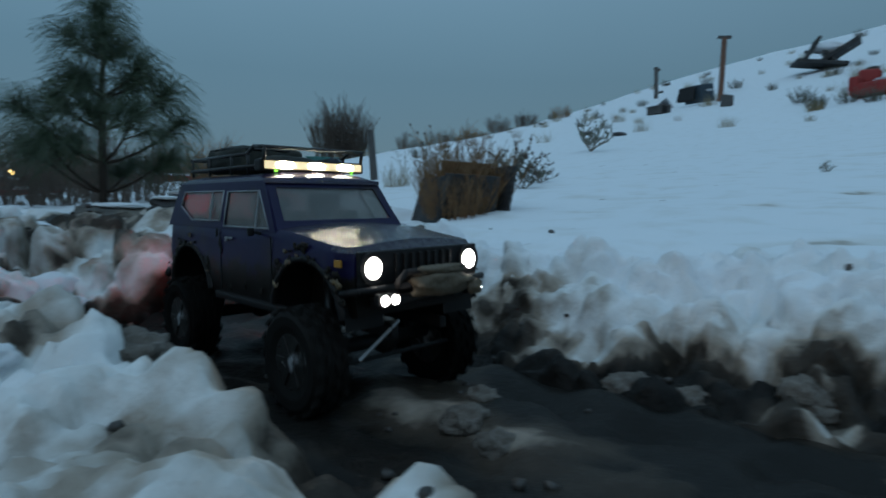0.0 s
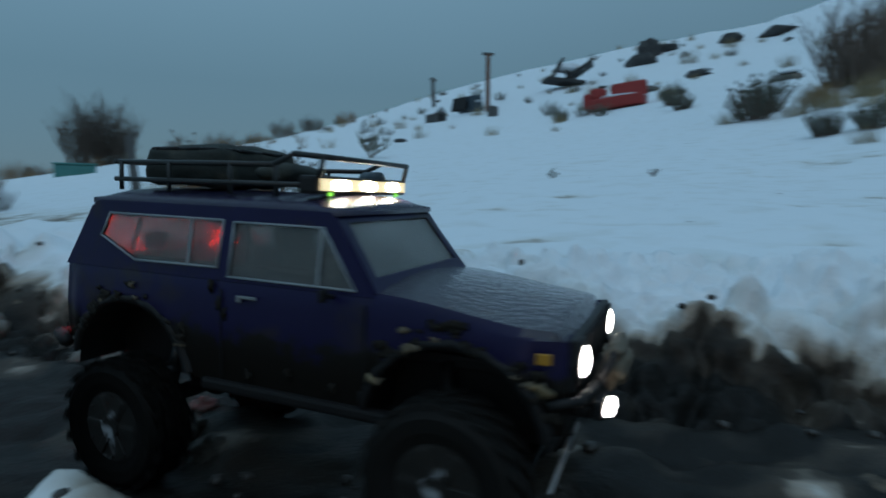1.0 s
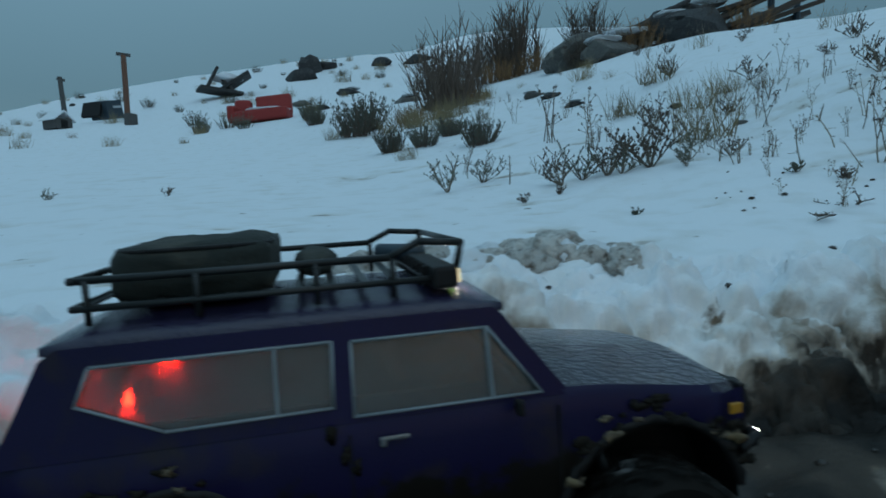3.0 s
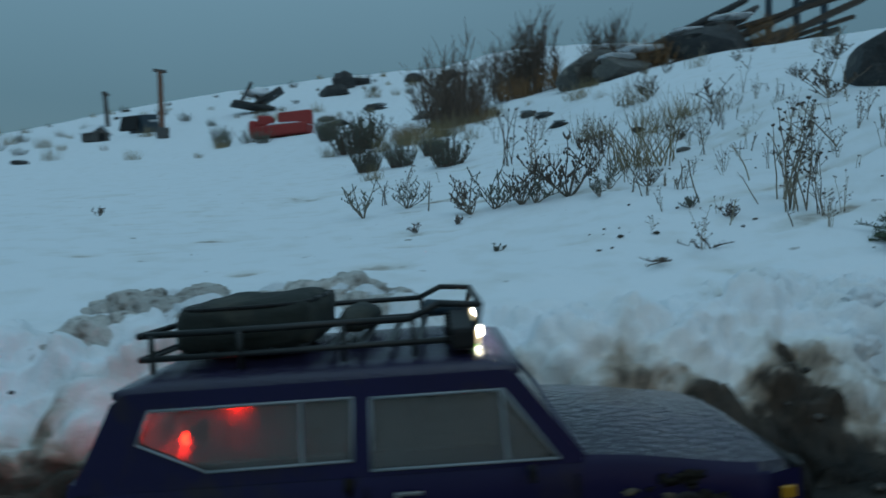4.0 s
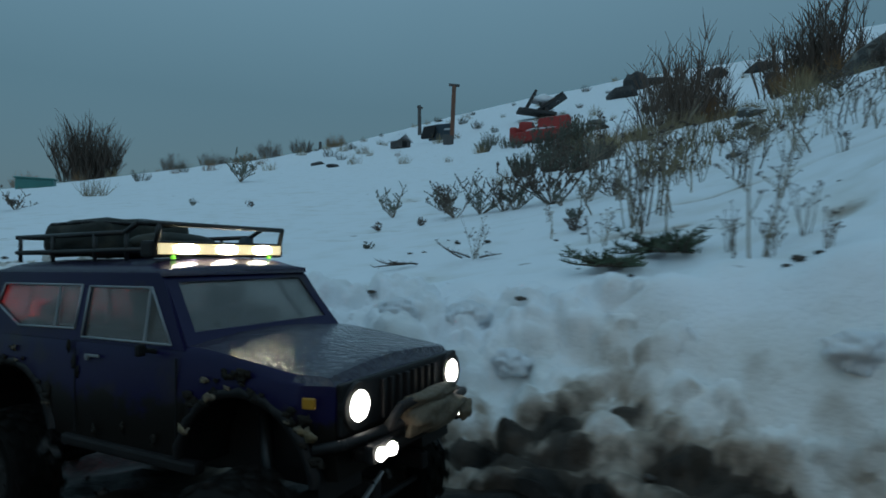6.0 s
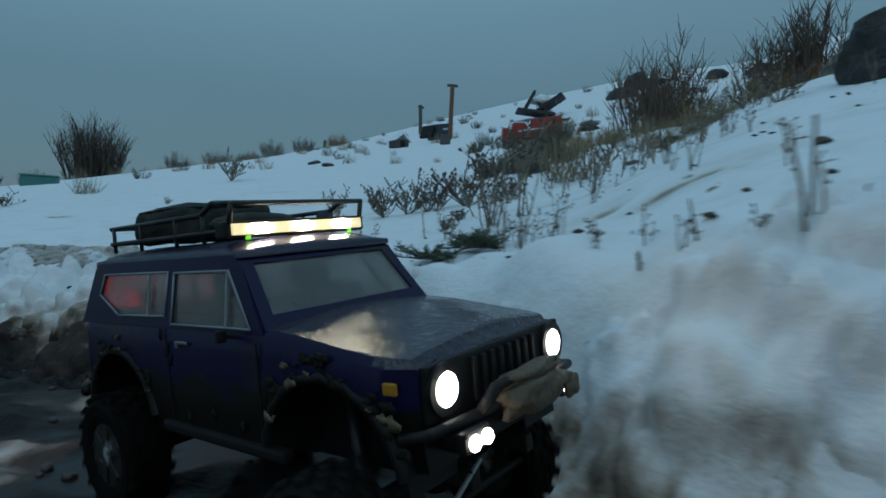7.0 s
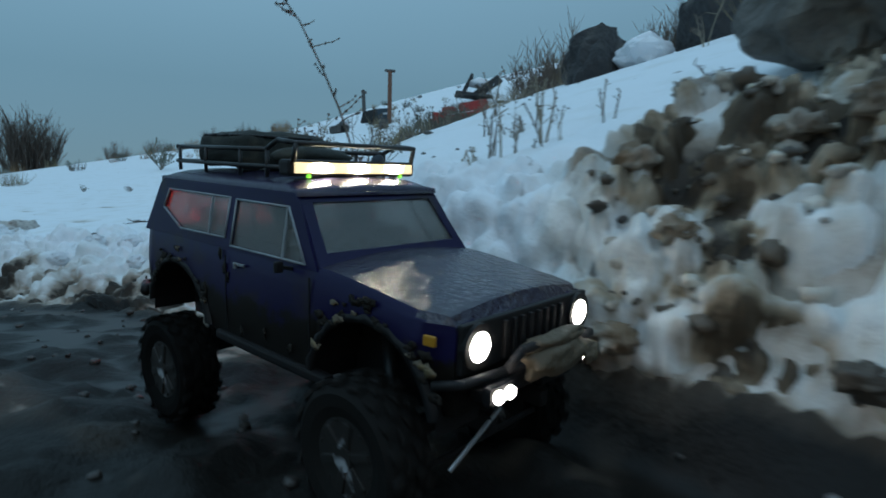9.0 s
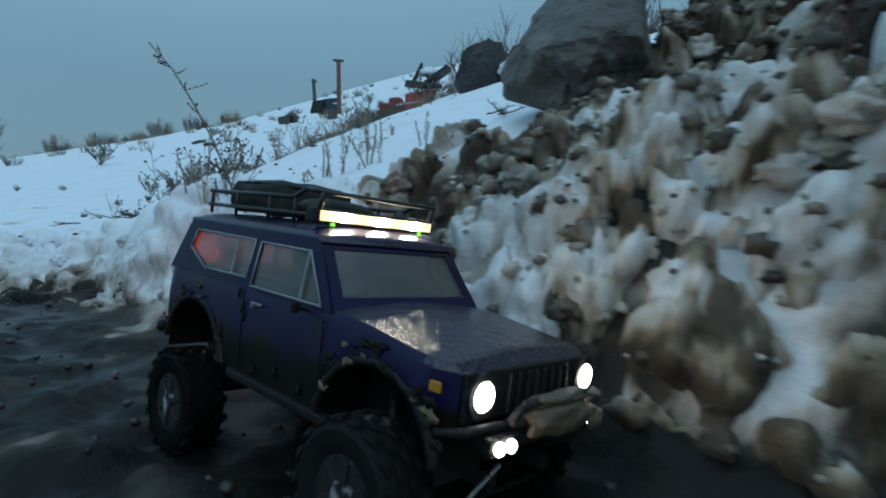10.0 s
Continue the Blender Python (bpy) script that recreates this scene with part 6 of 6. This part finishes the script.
def tipped_box():
    b = grounded("tipped_box", "wet brown board box tipped over in the snow", "box", 0.045, 1.86, 28, -0.02)
    b.matrix_basis = b.matrix_basis @ Matrix.Scale(0.74, 4)
    for name, m, size, mat in (("front_panel", pose(0.0, -0.10, 0.10, 14, 0, 0), (0.26, 0.012, 0.20), DARK_ROCK), ("back_panel", pose(0.10, 0.09, 0.16, -6, 0, 0), (0.26, 0.012, 0.22), CARDBOARD),
                               ("side_panel", pose(-0.145, -0.02, 0.09, 0, 16, 0), (0.014, 0.24, 0.20), DARK_ROCK), ("side_panel", pose(0.20, 0.0, 0.15, 0, 10, 0), (0.014, 0.24, 0.20), DARK_ROCK),
                               ("base_panel", pose(0.02, 0.0, 0.03), (0.32, 0.2, 0.012), CARDBOARD)):
        bm = bmesh.new()
        box(bm, m, size, 0.003)
        part(name, bm, mat, b)
    bare_bush(0.05, 1.90, 0.30, 750, 0.5, 120, RUST_BRUSH, "rusty_weed", "rust-brown dead weed behind the tipped box")
    bare_bush(0.03, 1.77, 0.20, 752, 0.6, 90, RUST_BRUSH, "rusty_weed", "rust-brown dead weed before the tipped box")
    bare_bush(0.09, 2.02, 0.30, 751, 0.6, 24, RUST_BRUSH, "rusty_weed", "rust-brown dead weed behind the tipped box")


def boats():
    for n, (x, y, turn, size) in enumerate(((-9.9, 14.3, 8, 3.2), (-7.0, 16.6, -4, 3.8))):
        b = grounded("rowing_boat", "red and white boat laid up under snow", "boat", x, y, turn, -0.32)
        for name, z0, z1, mat, k in (("hull", 0.10, 0.24, BOAT_WHITE, 0.92), ("gunwale", 0.24, 0.38, BOAT_RED, 1.0)):
            bm = bmesh.new()
            rings = []
            for s in np.linspace(-1, 1, 17):
                w = 0.62 * k * (1 - max(0, s) ** 2.4 * 0.96) * (0.8 + 0.2 * min(1, s + 1))
                rise = 0.10 * max(0, s) ** 2
                rings.append([bm.verts.new((s * size / 2, a * w * t, z + rise)) for a, z, t in ((-1, z0, 0.86), (-1, z1, 1), (1, z1, 1), (1, z0, 0.86))])
            for p, q in zip(rings, rings[1:]):
                for j in range(4):
                    bm.faces.new((p[j], p[(j + 1) % 4], q[(j + 1) % 4], q[j]))
            bm.faces.new(rings[0])
            bm.faces.new(rings[-1])
            part(name, bm, mat, b, smooth=False)
        ragged("snow_on_boat", (-0.1, 0, 0.40), (size * 0.42, 0.5, 0.07), SNOW, b, 35 + n, 0.2, 3, "snow lying in the boat")
    s = grounded("shed", "small brown shed with a snowy roof and lit yard lamp", "shed", -14.4, 18.2, 20, -0.25)
    bm = bmesh.new()
    box(bm, pose(0, 0, 0.45), (1.6, 1.4, 0.9), 0.02)
    part("wall", bm, RUST_POST, s)
    bm = bmesh.new()
    box(bm, pose(0, 0, 0.94, 0, 6, 0), (1.9, 1.7, 0.08), 0.02)
    part("roof", bm, SNOW, s)
    bm = bmesh.new()
    bmesh.ops.create_uvsphere(bm, u_segments=12, v_segments=8, radius=0.075, matrix=pose(0.85, -0.75, 1.02))
    part("lamp", bm, LAMP_GLOW, s, "glowing amber yard lamp", smooth=True)
    for k, (x, y, sx) in enumerate(((-2.2, 2.9, 0.22), (-1.6, 2.75, 0.20), (-2.7, 3.3, 0.25), (-1.45, 3.3, 0.18), (-1.2, 2.6, 0.12), (-3.3, 3.7, 0.3))):
        boulder((x, y, on_land(x, y) + 0.02), (sx, sx * 0.7, sx * 0.34), ROCK if k % 2 else DARK_ROCK, 90 + k, "grey stone dusted with snow at the foot of the pine", k * 50, cap=True, cuts=3, name="stone")


posts()
crate()
sofa()
wreck()
planks()
tipped_box()
boats()


# ---- what moves: the truck, and its wheels by the way it goes ----
DRIVE = [
    (0, -0.1856, 0.8008, 0.01, 2.13, -0.35, -45.18),
    (0.5, 0.0005, 0.6057, 0.0063, 4.09, -0.46, -47.88),
    (1, 0.1721, 0.4604, 0.0025, 1.63, 3.45, -42.65),
    (1.5, 0.4887, 0.3224, -0.0157, 0.14, 2.73, -27.71),
    (2, 0.8181, 0.1641, -0.0403, 1.7, 1.53, -26.9),
    (2.5, 0.9862, 0.0903, -0.0454, 2.39, -0.02, -32.34),
    (4, 1.539, -0.3629, -0.06, -0.57, -1.49, -46.1),
    (4.5, 1.6781, -0.4924, -0.0479, -11.28, -10.25, -50.89),
    (5, 1.757, -0.6045, -0.0419, -6.37, -5.61, -51.25),
    (5.5, 1.8722, -0.6984, -0.0238, -10.17, -5.82, -46.89),
    (5.7, 1.9469, -0.7508, -0.0225, -4.91, -3.22, -43.33),
    (6.8, 2.3699, -1.0975, -0.0012, 4.24, -5.78, -51.93),
    (7, 2.4211, -1.1846, 0.0085, 5.09, -4.89, -53.77),
    (7.5, 2.5137, -1.374, 0.013, 3.5, 0.51, -56.97),
    (8, 2.6362, -1.5818, 0.0001, -1.59, -2.56, -59.5),
    (8.5, 2.7579, -1.7048, -0.0053, -2.1, 2.41, -64.61),
    (9, 2.8375, -1.927, -0.0079, 3.43, 5.89, -60.46),
    (9.5, 2.9239, -2.1396, -0.0338, -4.39, -3.23, -66.8),
    (10, 2.9965, -2.325, -0.0398, -6.72, 4.08, -66.88),
]


def motions():
    walk(TRUCK, [(r[0], pose(*r[1:])) for r in DRIVE])
    times = [r[0] for r in DRIVE]
    steps = np.linspace(0, 10, 101)
    place = [np.interp(steps, times, [r[k] for r in DRIVE]) for k in range(1, 7)]
    gone = np.concatenate([[0], np.cumsum(np.hypot(np.diff(place[0]), np.diff(place[1])))])
    for wheel, (hx, hy) in zip(WHEELS, HUBS):
        rows = []
        for k, t in enumerate(steps):
            m = pose(*[float(c[k]) for c in place])
            hub = m @ Vector((hx, hy, HUB_Z))
            lift = float(land(hub.x, hub.y, False)[0]) - 0.022 + TYRE_R - hub.z
            lift = min(max(lift, -0.016), 0.016)
            rows.append((float(t), pose(hx, hy, HUB_Z + lift, 0, math.degrees(gone[k] / TYRE_R), 0)))
        walk(wheel, rows)


motions()
